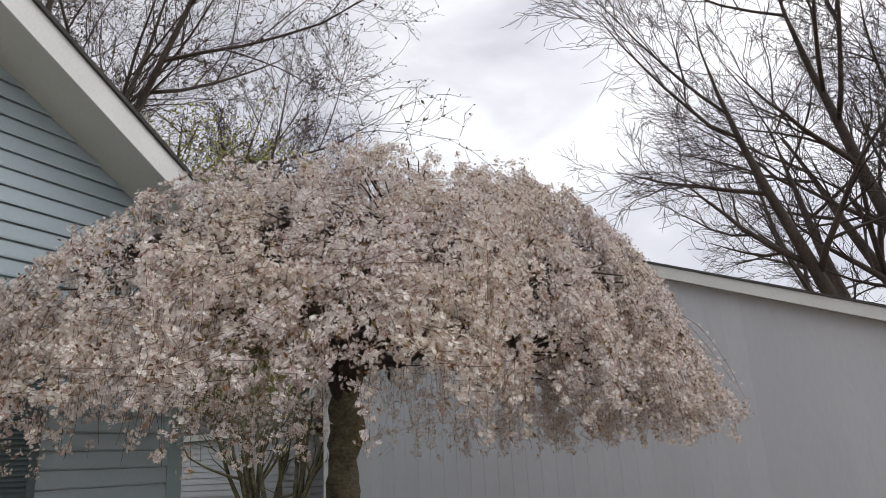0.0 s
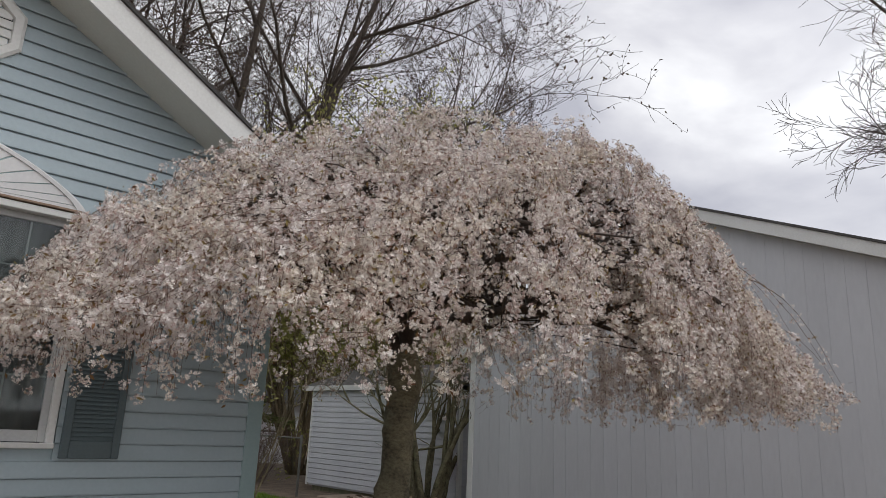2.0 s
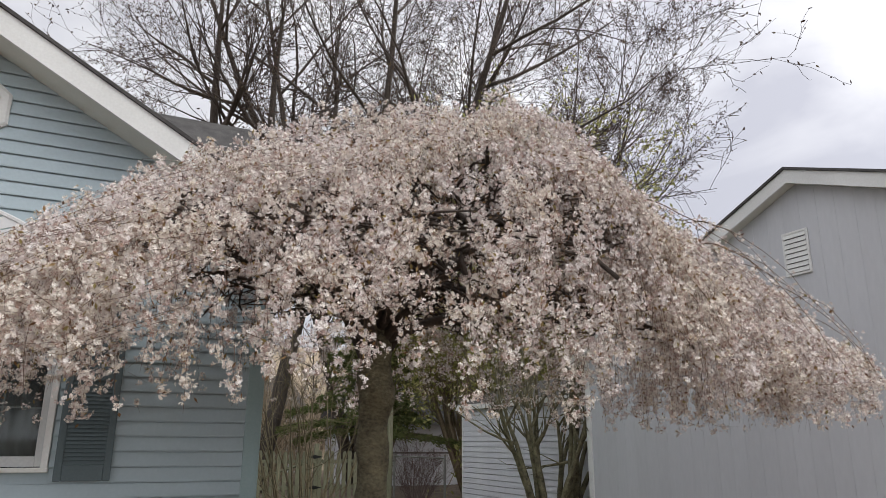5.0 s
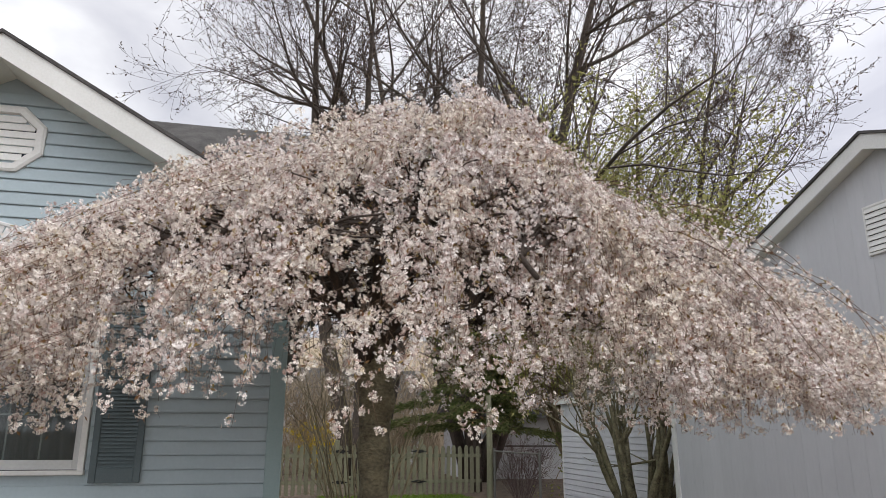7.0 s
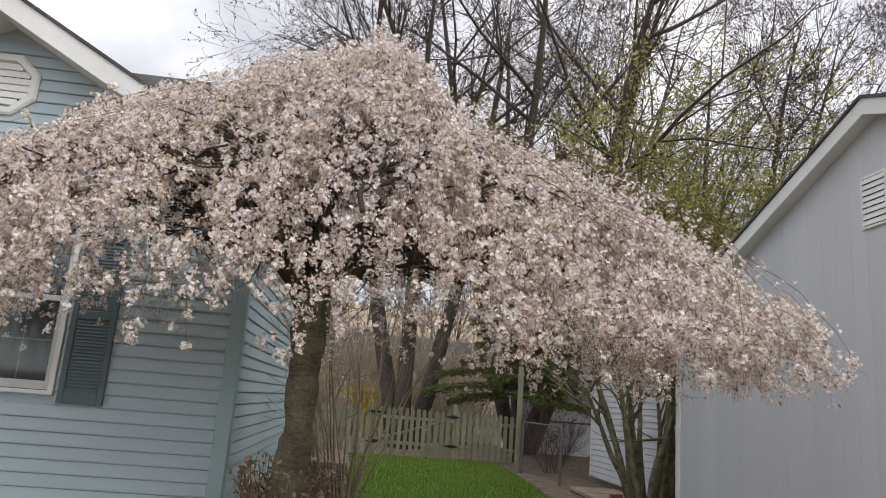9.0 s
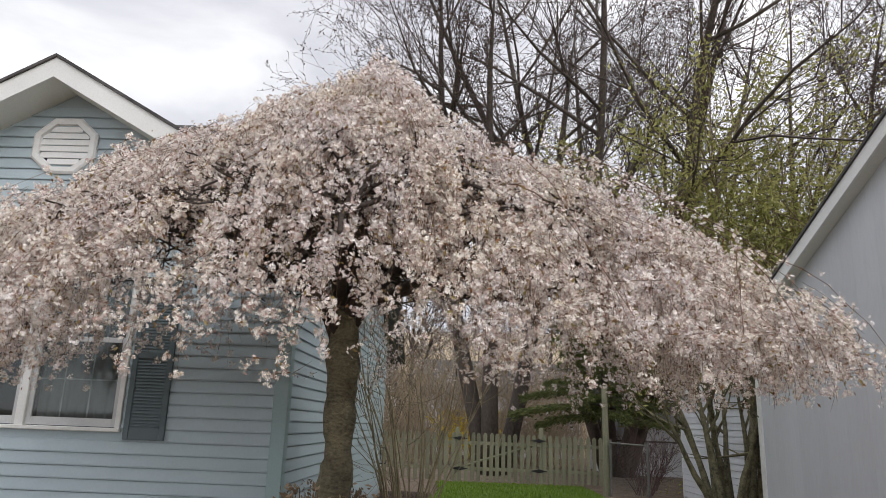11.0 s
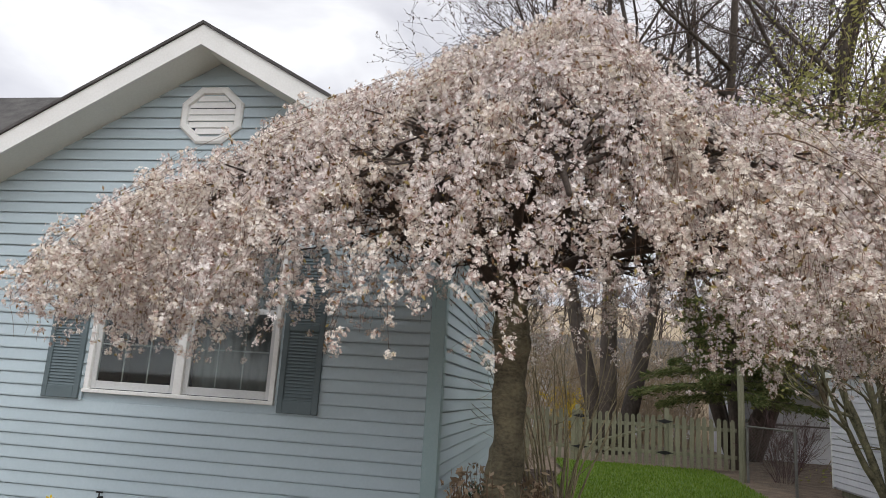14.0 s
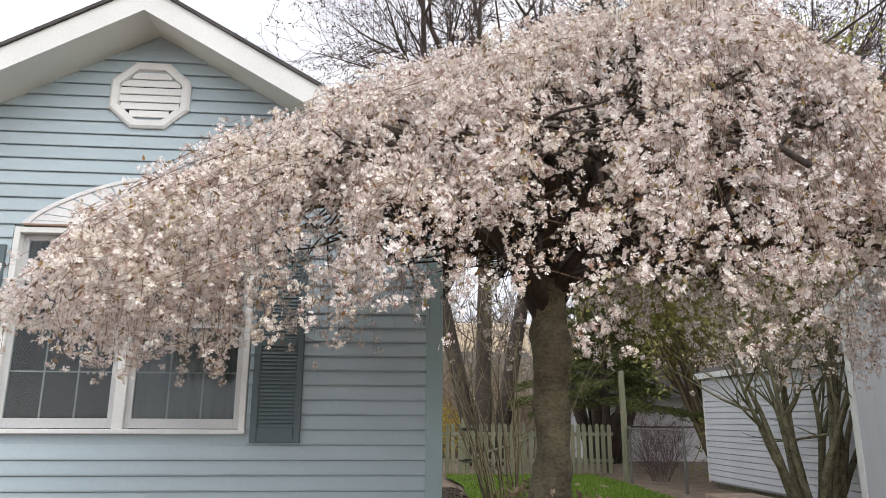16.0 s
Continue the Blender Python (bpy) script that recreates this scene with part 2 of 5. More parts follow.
def boxed(lo, hi, bevel=0.004):
    return box(bmesh.new(), lo, hi, bevel)


def prism(bm, outline, along):
    """Extrudes a closed outline of 3D points by the vector along."""
    a = [bm.verts.new(p) for p in outline]
    b = [bm.verts.new(Vector(p) + Vector(along)) for p in outline]
    n = len(a)
    bm.faces.new(a[::-1])
    bm.faces.new(b)
    for i in range(n):
        bm.faces.new((a[i], a[(i + 1) % n], b[(i + 1) % n], b[i]))
    bmesh.ops.recalc_face_normals(bm, faces=bm.faces)
    return bm


def tube(buf, points, radii, sides=6, cap=False):
    """A round, tapering rod through points."""
    p = np.asarray(points, float)
    n = len(p)
    t = np.gradient(p, axis=0)
    t /= np.linalg.norm(t, axis=1)[:, None] + 1e-9
    ref = np.where(np.abs(t[:, 2:3]) > 0.9, np.array([[1.0, 0, 0]]), np.array([[0, 0, 1.0]]))
    if np.abs(t[:, 2]).max() > 0.9 and np.abs(t[:, 2]).min() <= 0.9:
        ref = np.tile(np.array([[0.83, 0.55, 0.1]]), (n, 1))
    u = np.cross(t, ref)
    u /= np.linalg.norm(u, axis=1)[:, None] + 1e-9
    w = np.cross(t, u)
    a = np.linspace(0, 2 * np.pi, sides, endpoint=False)
    r = np.asarray(radii, float).reshape(-1, 1, 1)
    ring = p[:, None] + r * (np.cos(a)[None, :, None] * u[:, None] + np.sin(a)[None, :, None] * w[:, None])
    i = np.arange(n - 1)[:, None] * sides
    j = np.arange(sides)[None]
    k = (j + 1) % sides
    quads = np.stack([i + j, i + k, i + sides + k, i + sides + j], -1).reshape(-1, 4)
    base = buf.count
    buf.add_quads(ring.reshape(-1, 3), quads)
    if cap:
        buf.f.append(tuple(base + (n - 1) * sides + q for q in range(sides)))
        buf.f.append(tuple(base + q for q in range(sides - 1, -1, -1)))


def rotations(rng, n, axis=None, spread=1.0):
    """n random bases (n, 3, 3); the third axis lies near axis."""
    w = rng.normal(size=(n, 3))
    if axis is not None:
        w = np.asarray(axis, float) + spread * w
    w /= np.linalg.norm(w, axis=1)[:, None]
    u = np.cross(w, rng.normal(size=(n, 3)))
    u /= np.linalg.norm(u, axis=1)[:, None]
    return np.stack([u, np.cross(w, u), w], 2)


def flowers(buf, rng, places, size, axis, spread, petals=5):
    """A cupped flower of diamond petals at each place."""
    n = len(places)
    rot = rotations(rng, n, axis, spread)
    sz = size * rng.uniform(0.7, 1.25, n)
    cup = rng.uniform(0.15, 0.75, n)
    out, ids = [], []
    for q in range(petals):
        a = 2 * np.pi * q / petals + 0.25 * rng.normal(size=n)
        local = np.zeros((n, 4, 3))
        for k, (r, da, h) in enumerate(((0.0, 0, 0.0), (0.36, -2.1 / petals, 0.5), (0.54, 0, 0.95), (0.36, 2.1 / petals, 0.5))):
            local[:, k, 0] = r * np.cos(a + da)
            local[:, k, 1] = r * np.sin(a + da)
            local[:, k, 2] = h * cup * 0.36
        out.append(local)
    # the petals share the centre vertex, so each flower is one island
    verts = np.zeros((n, 1 + 3 * petals, 3))
    for q in range(petals):
        verts[:, 1 + 3 * q:4 + 3 * q] = out[q][:, 1:]
    verts = np.einsum("nij,nkj->nki", rot, verts * sz[:, None, None]) + places[:, None]
    quads = np.array([[0, 1 + 3 * q, 2 + 3 * q, 3 + 3 * q] for q in range(petals)])
    quads = (np.arange(n)[:, None, None] * (1 + 3 * petals) + quads[None]).reshape(-1, 4)
    buf.add_quads(verts.reshape(-1, 3), quads)


def small_flowers(buf, rng, places, size, axis, spread, petals=5):
    """A small cupped flower of five wedge petals at each place; each flower is one island."""
    n = len(places)
    rot = rotations(rng, n, axis, spread)
    sz = size * rng.uniform(0.7, 1.25, n)
    cup = rng.uniform(0.1, 0.75, n)
    verts = np.zeros((n, 1 + 2 * petals, 3))
    for q in range(petals):
        a = 2 * np.pi * q / petals + 0.12 * rng.normal(size=n)
        for k, da in enumerate((-0.4, 0.4)):
            r = 0.5 * rng.uniform(0.8, 1.15, n)
            verts[:, 1 + 2 * q + k, 0] = r * np.cos(a + da)
            verts[:, 1 + 2 * q + k, 1] = r * np.sin(a + da)
            verts[:, 1 + 2 * q + k, 2] = cup * rng.uniform(0.4, 1.0, n) * 0.7
    verts = np.einsum("nij,nkj->nki", rot, verts * sz[:, None, None]) + places[:, None]
    tris = np.array([[0, 1 + 2 * q, 2 + 2 * q] for q in range(petals)])
    tris = (np.arange(n)[:, None, None] * (1 + 2 * petals) + tris[None]).reshape(-1, 3)
    buf.add_quads(verts.reshape(-1, 3), tris)


def leaves(buf, rng, places, length, width, axis=None, spread=1.0):
    """A folded leaf of two triangles' width at each place."""
    n = len(places)
    rot = rotations(rng, n, axis, spread)
    k = rng.uniform(0.6, 1.3, n)[:, None, None]
    shape = np.array([[0, 0, 0], [width / 2, 0.1 * width, length * 0.45], [0, 0, length], [-width / 2, 0.1 * width, length * 0.45]])
    verts = np.einsum("nij,nkj->nki", rot, k * shape[None]) + np.asarray(places)[:, None]
    quads = np.arange(4 * n).reshape(-1, 4)
    buf.add_quads(verts.reshape(-1, 3), quads)


# ---------------------------------------------------------------- ground
GZ = 0.08


def ground_sheet():
    buf = Buf()
    xs = np.concatenate([[-900, -200, -60, -25], np.linspace(-12, 14, 53), [25, 60, 200, 900]])
    ys = np.concatenate([[-900, -200, -60, -25], np.linspace(-10, 20, 61), [35, 70, 200, 900]])
    vs = []
    for y in ys:
        for x in xs:
            h = GZ + 0.02 * noise.noise(Vector((x * 0.7, y * 0.7, 0))) if abs(x) < 30 and abs(y) < 30 else GZ
            vs.append((x, y, h - 0.02))
    w = len(xs)
    fs = [(j * w + i, j * w + i + 1, (j + 1) * w + i + 1, (j + 1) * w + i) for j in range(len(ys) - 1) for i in range(w - 1)]
    buf.add(vs, fs)
    return tagged(part("ground", buf, M_SOIL, smooth=True), "brown mulched garden soil with bare patches", "ground", kind="structure")


ground_sheet()


def mulch_bed():
    """Uneven dark mulch along the side wall, with loose bark chips on it."""
    rng = np.random.default_rng(9)
    b = Buf()
    ys, n = np.linspace(-0.2, 8.0, 60), 9
    vs = []
    for y in ys:
        w = 1.02 + 0.06 * math.sin(y * 1.7)
        for k in range(n):
            x = 0.03 + (w - 0.03) * k / (n - 1)
            vs.append((x, y, GZ - 0.03 + 0.055 * math.sin(math.pi * k / (n - 1)) ** 0.5 + 0.02 * noise.noise(Vector((x * 6, y * 6, 5)))))
    b.add(vs, [(j * n + k, j * n + k + 1, (j + 1) * n + k + 1, (j + 1) * n + k) for j in range(len(ys) - 1) for k in range(n - 1)])
    bed = tagged(part("mulch_bed", b, M_MULCH, smooth=True), "dark brown bark mulch bed along the house wall", "flower bed", kind="structure")
    chips = Buf()
    for _ in range(1500):
        x, y = rng.uniform(0.08, 0.98), rng.uniform(-0.1, 7.8)
        a, l, w = rng.uniform(0, np.pi), rng.uniform(0.015, 0.04), rng.uniform(0.006, 0.012)
        d, e = np.array([np.cos(a), np.sin(a), rng.normal() * 0.3]) * l, np.array([-np.sin(a), np.cos(a), rng.normal() * 0.4]) * w
        c = np.array([x, y, GZ + 0.03])
        up = np.array([0, 0, 0.008])
        chips.add([c - d - e, c + d - e, c + d + e, c - d + e, c - d * 0.8 + up, c + d * 0.8 + up], [(0, 1, 5, 4), (2, 3, 4, 5), (0, 4, 3), (1, 2, 5)])
    tagged(part("bark_chip_mass", chips, M_MULCH, bed), kind="stuff")


mulch_bed()


def lawn_edge(y):
    """The lawn runs from the house bed to the garden border at depth y."""
    right = 4.35 - 0.05 * (y - 9) ** 2 * 0.3 + (0.5 if y < 5 else 0.0) * (5 - y) * 0.3
    left = 1.05 + 0.06 * math.sin(y * 1.7)
    return left, right


def lawn():
    buf = Buf()
    ys = np.linspace(1.6, 10.75, 40)
    vs, fs = [], []
    for y in ys:
        l, r = lawn_edge(y)
        for k in range(13):
            x = l + (r - l) * k / 12
            vs.append((x, y, GZ + 0.025 + 0.012 * noise.noise(Vector((x * 2, y * 2, 3)))))
    for j in range(len(ys) - 1):
        for k in range(12):
            fs.append((j * 13 + k, j * 13 + k + 1, (j + 1) * 13 + k + 1, (j + 1) * 13 + k))
    buf.add(vs, fs)
    tagged(part("lawn", buf, M_LAWN, smooth=True), "bright green spring lawn between house and sheds", "lawn", kind="structure")
    rng = np.random.default_rng(5)
    pts = []
    for _ in range(26000):
        y = 1.6 + 9.1 * rng.random()
        l, r = lawn_edge(y)
        pts.append((l + (r - l) * rng.random(), y, GZ + 0.015))
    g = Buf()
    leaves(g, rng, np.array(pts), 0.06, 0.012, (0, 0, 1), 0.35)
    tagged(part("grass", g, M_GRASS), "short green grass blades on the lawn", "grass", kind="stuff")


lawn()

# ---------------------------------------------------------------- house
LAP = 0.108
SID0 = 0.17
HX = -4.68                  # the far end of the gable wall
RX, RZ, SL = -2.335, 4.56, 0.572   # ridge of the front gable: place, underside height, slope
SIDE_Y = 7.8
WX0, WX1, WZ0, WZ1 = -3.243, -1.429, 1.213, 2.735


def board_mesh(length):
    """A lap board along x, its foot standing proud."""
    bm = bmesh.new()
    prism(bm, [(0, 0.004, 0.004), (0, -0.016, 0.004), (0, -0.018, -0.003), (0, -0.024, -0.003), (0, -0.025, 0.008), (0, -0.012, LAP - 0.012), (0, -0.002, LAP - 0.009), (0, -0.002, LAP + 0.004), (0, 0.004, LAP + 0.004)], (length, 0, 0))
    return bm_mesh("siding_board", bm, M_SIDING)


def gable_half(z):
    """Half the width of the gable wall at height z."""
    return (RZ - 0.17 - z) / SL


def house():
    core = bmesh.new()
    for lo, hi in (((HX + 0.02, 0.006, -0.2), (WX0, 0.16, 2.9)), ((WX1, 0.006, -0.2), (-0.02, 0.16, 2.9)),
                   ((WX0, 0.006, -0.2), (WX1, 0.16, WZ0)), ((WX0, 0.006, WZ1), (WX1, 0.16, 2.9))):
        box(core, lo, hi)
    prism(core, [(HX + 0.02, 0.006, 2.9), (-0.02, 0.006, 2.9), (-0.3, 0.006, RZ - 0.1 - SL * (RX * -1 - 0.3)), (RX, 0.006, RZ - 0.1), (HX + 0.3, 0.006, RZ - 0.1 - SL * (RX - HX - 0.3))], (0, 0.154, 0))
    front = tagged(part("wall_front", core, M_SIDING), "house gable wall clad in pale blue-green lap siding", "house wall", kind="structure")
    cache = {}
    z = SID0
    while z < RZ - 0.3:
        spans = [(HX + 0.1, -0.1)]
        if z > 2.75:
            h = gable_half(z) + 0.02
            spans = [(max(HX + 0.02, RX - h), min(-0.02, RX + h))]
        elif z + LAP > WZ0 - 0.03 and z < WZ1 + 0.02:
            spans = [(HX + 0.1, WX0 - 0.01), (WX1 + 0.01, -0.1)]
        for a, b in spans:
            if b - a < 0.1:
                continue
            key = round(b - a, 3)
            if key not in cache:
                cache[key] = board_mesh(b - a)
            ob = part("siding_board", cache[key], None, front)
            ob.location = (a, 0, z)
        z += LAP
    # side wall
    core = boxed((-0.16, 0.16, -0.2), (-0.006, SIDE_Y, 3.0), 0)
    side = tagged(part("wall_side", core, M_SIDING), "long side wall of the house in pale lap siding", "house wall", kind="structure")
    me = board_mesh(SIDE_Y - 0.1)
    z = SID0
    while z < 2.95:
        ob = part("siding_board", me, None, side)
        ob.matrix_basis = Matrix.Translation((0, 0.1, z)) @ Matrix.Rotation(radians(90), 4, "Z")
        z += LAP
    for name, lo, hi in (("wall_back", (HX - 4, SIDE_Y - 0.16, -0.2), (-0.16, SIDE_Y, 3.0)), ("wall_west", (HX + 0.02, 0.16, -0.2), (HX + 0.16, 1.4, 2.9)), ("wall_wing", (HX - 4, 1.2, -0.2), (HX + 0.02, 1.36, 2.9))):
        tagged(part(name, boxed(lo, hi, 0), M_SIDING), "plain house wall in pale siding", "house wall", kind="structure")
    # corner boards
    trim = empty("corner_trim")
    tagged(trim, "grey-green corner boards of the house", "trim", kind="structure")
    part("corner_board", boxed((-0.1, -0.028, SID0 - 0.02), (0.028, 0.004, 3.0)), M_TRIM, trim)
    part("corner_board", boxed((0.004, 0.004, SID0 - 0.02), (0.028, 0.1, 3.0)), M_TRIM, trim)
    part("corner_board", boxed((HX - 0.02, -0.028, SID0 - 0.02), (HX + 0.1, 0.004, 3.0)), M_TRIM, trim)
    # foundation of blocks
    found = tagged(part("foundation", boxed((HX + 0.03, 0.02, -0.2), (-0.03, 0.12, SID0 - 0.005), 0), M_BRICK), "low block foundation under the siding", "foundation", kind="structure")
    me = bm_mesh("brick", boxed((0, -0.012, 0), (0.2, 0.03, 0.075), 0.005), M_BRICK)
    for k in range(21):
        ob = part("brick", me, None, found)
        ob.location = (HX + 0.05 + 0.21 * k, 0.012, 0.085)
    return front


house()


def gable_roof(owner_name, label, P, ridge, half, slope, front, back, fascia, soffit_back, shingle_t=0.03, drop=0.0):
    """A two-sided roof. P maps (across, along, up) to the world; front and back are places along."""
    roof = empty(owner_name)
    tagged(roof, label, "roof", kind="structure")
    for s in (-1, 1):
        ends = [(0, ridge), (s * half, ridge - slope * half)]
        bm = bmesh.new()
        prism(bm, [P(0, front - 0.02, ridge + shingle_t), P(s * (half + 0.04), front - 0.02, ridge + shingle_t - slope * (half + 0.04)), P(s * (half + 0.04), front - 0.02, ridge - slope * (half + 0.04)), P(0, front - 0.02, ridge)], Vector(P(0, back, 0)) - Vector(P(0, front - 0.02, 0)))
        part("shingles", bm, M_SHINGLE, roof)
        bm = bmesh.new()
        prism(bm, [P(0, front, ridge - 0.002), P(s * half, front, ridge - slope * half - 0.002), P(s * half, front, ridge - slope * half - fascia), P(0, front, ridge - fascia)], Vector(P(0, front + 0.025, 0)) - Vector(P(0, front, 0)))
        part("fascia", bm, M_WHITE, roof)
        bm = bmesh.new()
        prism(bm, [P(0, front + 0.025, ridge - fascia + 0.03), P(s * half, front + 0.025, ridge - slope * half - fascia + 0.03), P(s * half, front + 0.025, ridge - slope * half - fascia + 0.012), P(0, front + 0.025, ridge - fascia + 0.012)], Vector(P(0, soffit_back, 0)) - Vector(P(0, front + 0.025, 0)))
        part("soffit", bm, M_SOFFIT, roof)
    return roof


gable_roof("roof_gable", "front gable roof with cream soffits and dark shingles", lambda a, b, c: (RX + a, b, c), 4.59, 2.74, SL, -0.42, 4.6, 0.2, -0.004)


def main_roof():
    roof = empty("roof_main")
    tagged(roof, "main house roof of dark grey shingles", "roof", kind="structure")
    bm = bmesh.new()
    prism(bm, [(0.35, 0.75, 2.98), (0.35, 4.0, 5.86), (0.35, SIDE_Y + 0.4, 2.6), (0.35, SIDE_Y + 0.4, 2.54), (0.35, 4.0, 5.8), (0.35, 0.75, 2.92)], (-9.2, 0, 0))
    part("shingles", bm, M_SHINGLE, roof)
    bm = bmesh.new()
    prism(bm, [(-0.02, 0.75, 2.93), (-0.02, 4.0, 5.78), (-0.02, SIDE_Y, 2.93)], (-0.1, 0, 0))
    part("gable_infill", bm, M_SIDING, roof)


main_roof()


# ---------------------------------------------------------------- window, shutters, vent, hood
def window_unit():
    win = empty("window_1")
    tagged(win, "white twin double-hung window with divided panes", "window", kind="structure")
    c = 0.046
    mid = (WX0 + WX1) / 2
    frame_bm = bmesh.new()
    for lo, hi in (((WX0, -0.035, WZ0), (WX0 + c, 0.1, WZ1)), ((WX1 - c, -0.035, WZ0), (WX1, 0.1, WZ1)),
                   ((WX0 + c, -0.035, WZ1 - c), (WX1 - c, 0.1, WZ1)), ((mid - 0.04, -0.03, WZ0), (mid + 0.04, 0.1, WZ1 - c))):
        box(frame_bm, lo, hi, 0.004)
    part("window_frame", frame_bm, M_WHITE, win)
    part("window_sill", boxed((WX0 - 0.005, -0.048, WZ0 - 0.004), (WX1 + 0.005, 0.02, WZ0 + 0.03), 0.005), M_WHITE, win)
    zm = 2.01
    for a, b in ((WX0 + c, mid - 0.04), (mid + 0.04, WX1 - c)):
        for lower in (True, False):
            y = 0.0 if lower else 0.035
            z0, z1 = (WZ0 + 0.035, zm + 0.02) if lower else (zm - 0.02, WZ1 - c)
            sash = bmesh.new()
            s = 0.045
            for lo, hi in (((a, y, z0), (a + s, y + 0.03, z1)), ((b - s, y, z0), (b, y + 0.03, z1)),
                           ((a + s, y, z0), (b - s, y + 0.03, z0 + (0.07 if lower else s))), ((a + s, y, z1 - s), (b - s, y + 0.03, z1))):
                box(sash, lo, hi, 0.003)
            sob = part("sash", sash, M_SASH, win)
            g0, g1 = z0 + (0.07 if lower else s), z1 - s
            part("pane", boxed((a + s, y + 0.012, g0), (b - s, y + 0.016, g1), 0), M_GLASS, sob).visible_shadow = False
            for k in (1, 2):
                x = a + s + (b - a - 2 * s) * k / 3
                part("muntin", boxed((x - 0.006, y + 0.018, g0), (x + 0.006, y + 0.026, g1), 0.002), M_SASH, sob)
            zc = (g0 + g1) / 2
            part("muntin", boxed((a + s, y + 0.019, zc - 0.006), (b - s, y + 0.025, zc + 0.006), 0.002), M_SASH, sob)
    # plain box whose near-black colour makes the room look unlit
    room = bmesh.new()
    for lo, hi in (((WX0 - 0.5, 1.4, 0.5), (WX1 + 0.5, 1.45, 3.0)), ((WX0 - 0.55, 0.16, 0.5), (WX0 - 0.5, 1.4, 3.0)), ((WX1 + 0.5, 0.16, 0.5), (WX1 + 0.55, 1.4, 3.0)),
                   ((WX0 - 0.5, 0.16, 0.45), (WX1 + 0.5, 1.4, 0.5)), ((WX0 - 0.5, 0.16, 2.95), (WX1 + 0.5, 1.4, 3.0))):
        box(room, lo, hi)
    tagged(part("room_walls", room, M_DARK), "room box behind the window, dimness painted into its walls", "room", kind="structure")
    cur = Buf()
    xs = np.linspace(mid + 0.05, WX1 - 0.06, 60)
    vs = [(x, 0.14 + 0.012 * math.sin(x * 70), z) for z in (WZ0 + 0.05, WZ1 - 0.05) for x in xs]
    cur.add(vs, [(i, i + 1, 61 + i, 60 + i) for i in range(59)])
    tagged(part("curtain", cur, M_BLIND, smooth=True), "pale grey sheer curtain behind the pane", "curtain")


window_unit()


def shutter():
    sh = empty("shutter")
    tagged(sh, "slate green louvred shutter beside the window", "shutter", group="window shutters")
    w, h = 0.365, 1.44
    part("stile", boxed((0, -0.03, 0), (0.05, 0, h), 0.004), M_SHUTTER, sh)
    part("stile", boxed((w - 0.05, -0.03, 0), (w, 0, h), 0.004), M_SHUTTER, sh)
    for z0, z1 in ((0, 0.11), (0.70, 0.76), (h - 0.08, h)):
        part("rail", boxed((0.05, -0.028, z0), (w - 0.05, -0.001, z1), 0.004), M_SHUTTER, sh)
    part("backing", boxed((0.05, -0.006, 0.11), (w - 0.05, 0.0, h - 0.08), 0), M_SHUTTER, sh)
    bm = bmesh.new()
    prism(bm, [(0, -0.024, 0), (0, -0.019, -0.002), (0, -0.007, 0.027), (0, -0.011, 0.030)], (w - 0.1, 0, 0))
    slat = bm_mesh("slat", bm, M_SHUTTER)
    for lo, hi in ((0.113, 0.68), (0.763, h - 0.105)):
        z = lo
        while z < hi:
            ob = part("slat", slat, None, sh)
            ob.location = (0.05, 0, z)
            z += 0.028
    return sh


sh = shutter()
sh.location = (-1.388, -0.02, 1.15)
copy_thing(sh, Matrix.Translation((-3.645, -0.02, 1.15)))


def gable_vent():
    v = empty("gable_vent", Matrix.Translation((-2.352, -0.02, 3.855)))
    tagged(v, "white octagonal louvred vent in the gable", "vent")
    ow, oh = 0.315, 0.285
    t = 0.42

    def octagon(sx, sy, y):
        return [Vector((x * sx, y, z * sy)) for x, z in ((-1, -t), (-t, -1), (t, -1), (1, -t), (1, t), (t, 1), (-t, 1), (-1, t))]

    bm = bmesh.new()
    rings = [[bm.verts.new(p) for p in octagon(a, b, y)] for a, b, y in ((ow, oh, 0.02), (ow, oh, -0.02), (ow - 0.02, oh - 0.02, -0.034), (ow - 0.07, oh - 0.065, -0.034), (ow - 0.08, oh - 0.075, -0.004))]
    for r0, r1 in zip(rings, rings[1:]):
        for k in range(8):
            bm.faces.new((r0[k], r0[(k + 1) % 8], r1[(k + 1) % 8], r1[k]))
    bmesh.ops.recalc_face_normals(bm, faces=bm.faces)
    part("vent_frame", bm, M_WHITE, v)
    bm = bmesh.new()
    bm.faces.new([bm.verts.new(p) for p in octagon(ow - 0.075, oh - 0.07, 0.004)])
    ret = bmesh.ops.extrude_face_region(bm, geom=bm.faces[:])
    for q in ret["geom"]:
        if isinstance(q, bmesh.types.BMVert):
            q.co.y += 0.01
    part("backing", bm, M_DARK, v)
    for k in range(6):
        z = -0.19 + 0.066 * k
        zz = max(abs(z), abs(z + 0.05))
        iw, ih = ow - 0.078, oh - 0.073
        half = iw if zz < t * ih else iw - (zz - t * ih) / (1 - t) / ih * (1 - t) * iw
        half += 0.03
        bm = bmesh.new()
        prism(bm, [(-half, -0.020, z + 0.002), (-half, -0.016, z - 0.003), (-half, -0.004, z + 0.054), (-half, -0.008, z + 0.06)], (2 * half, 0, 0))
        part("slat", bm, M_WHITE, v)


gable_vent()


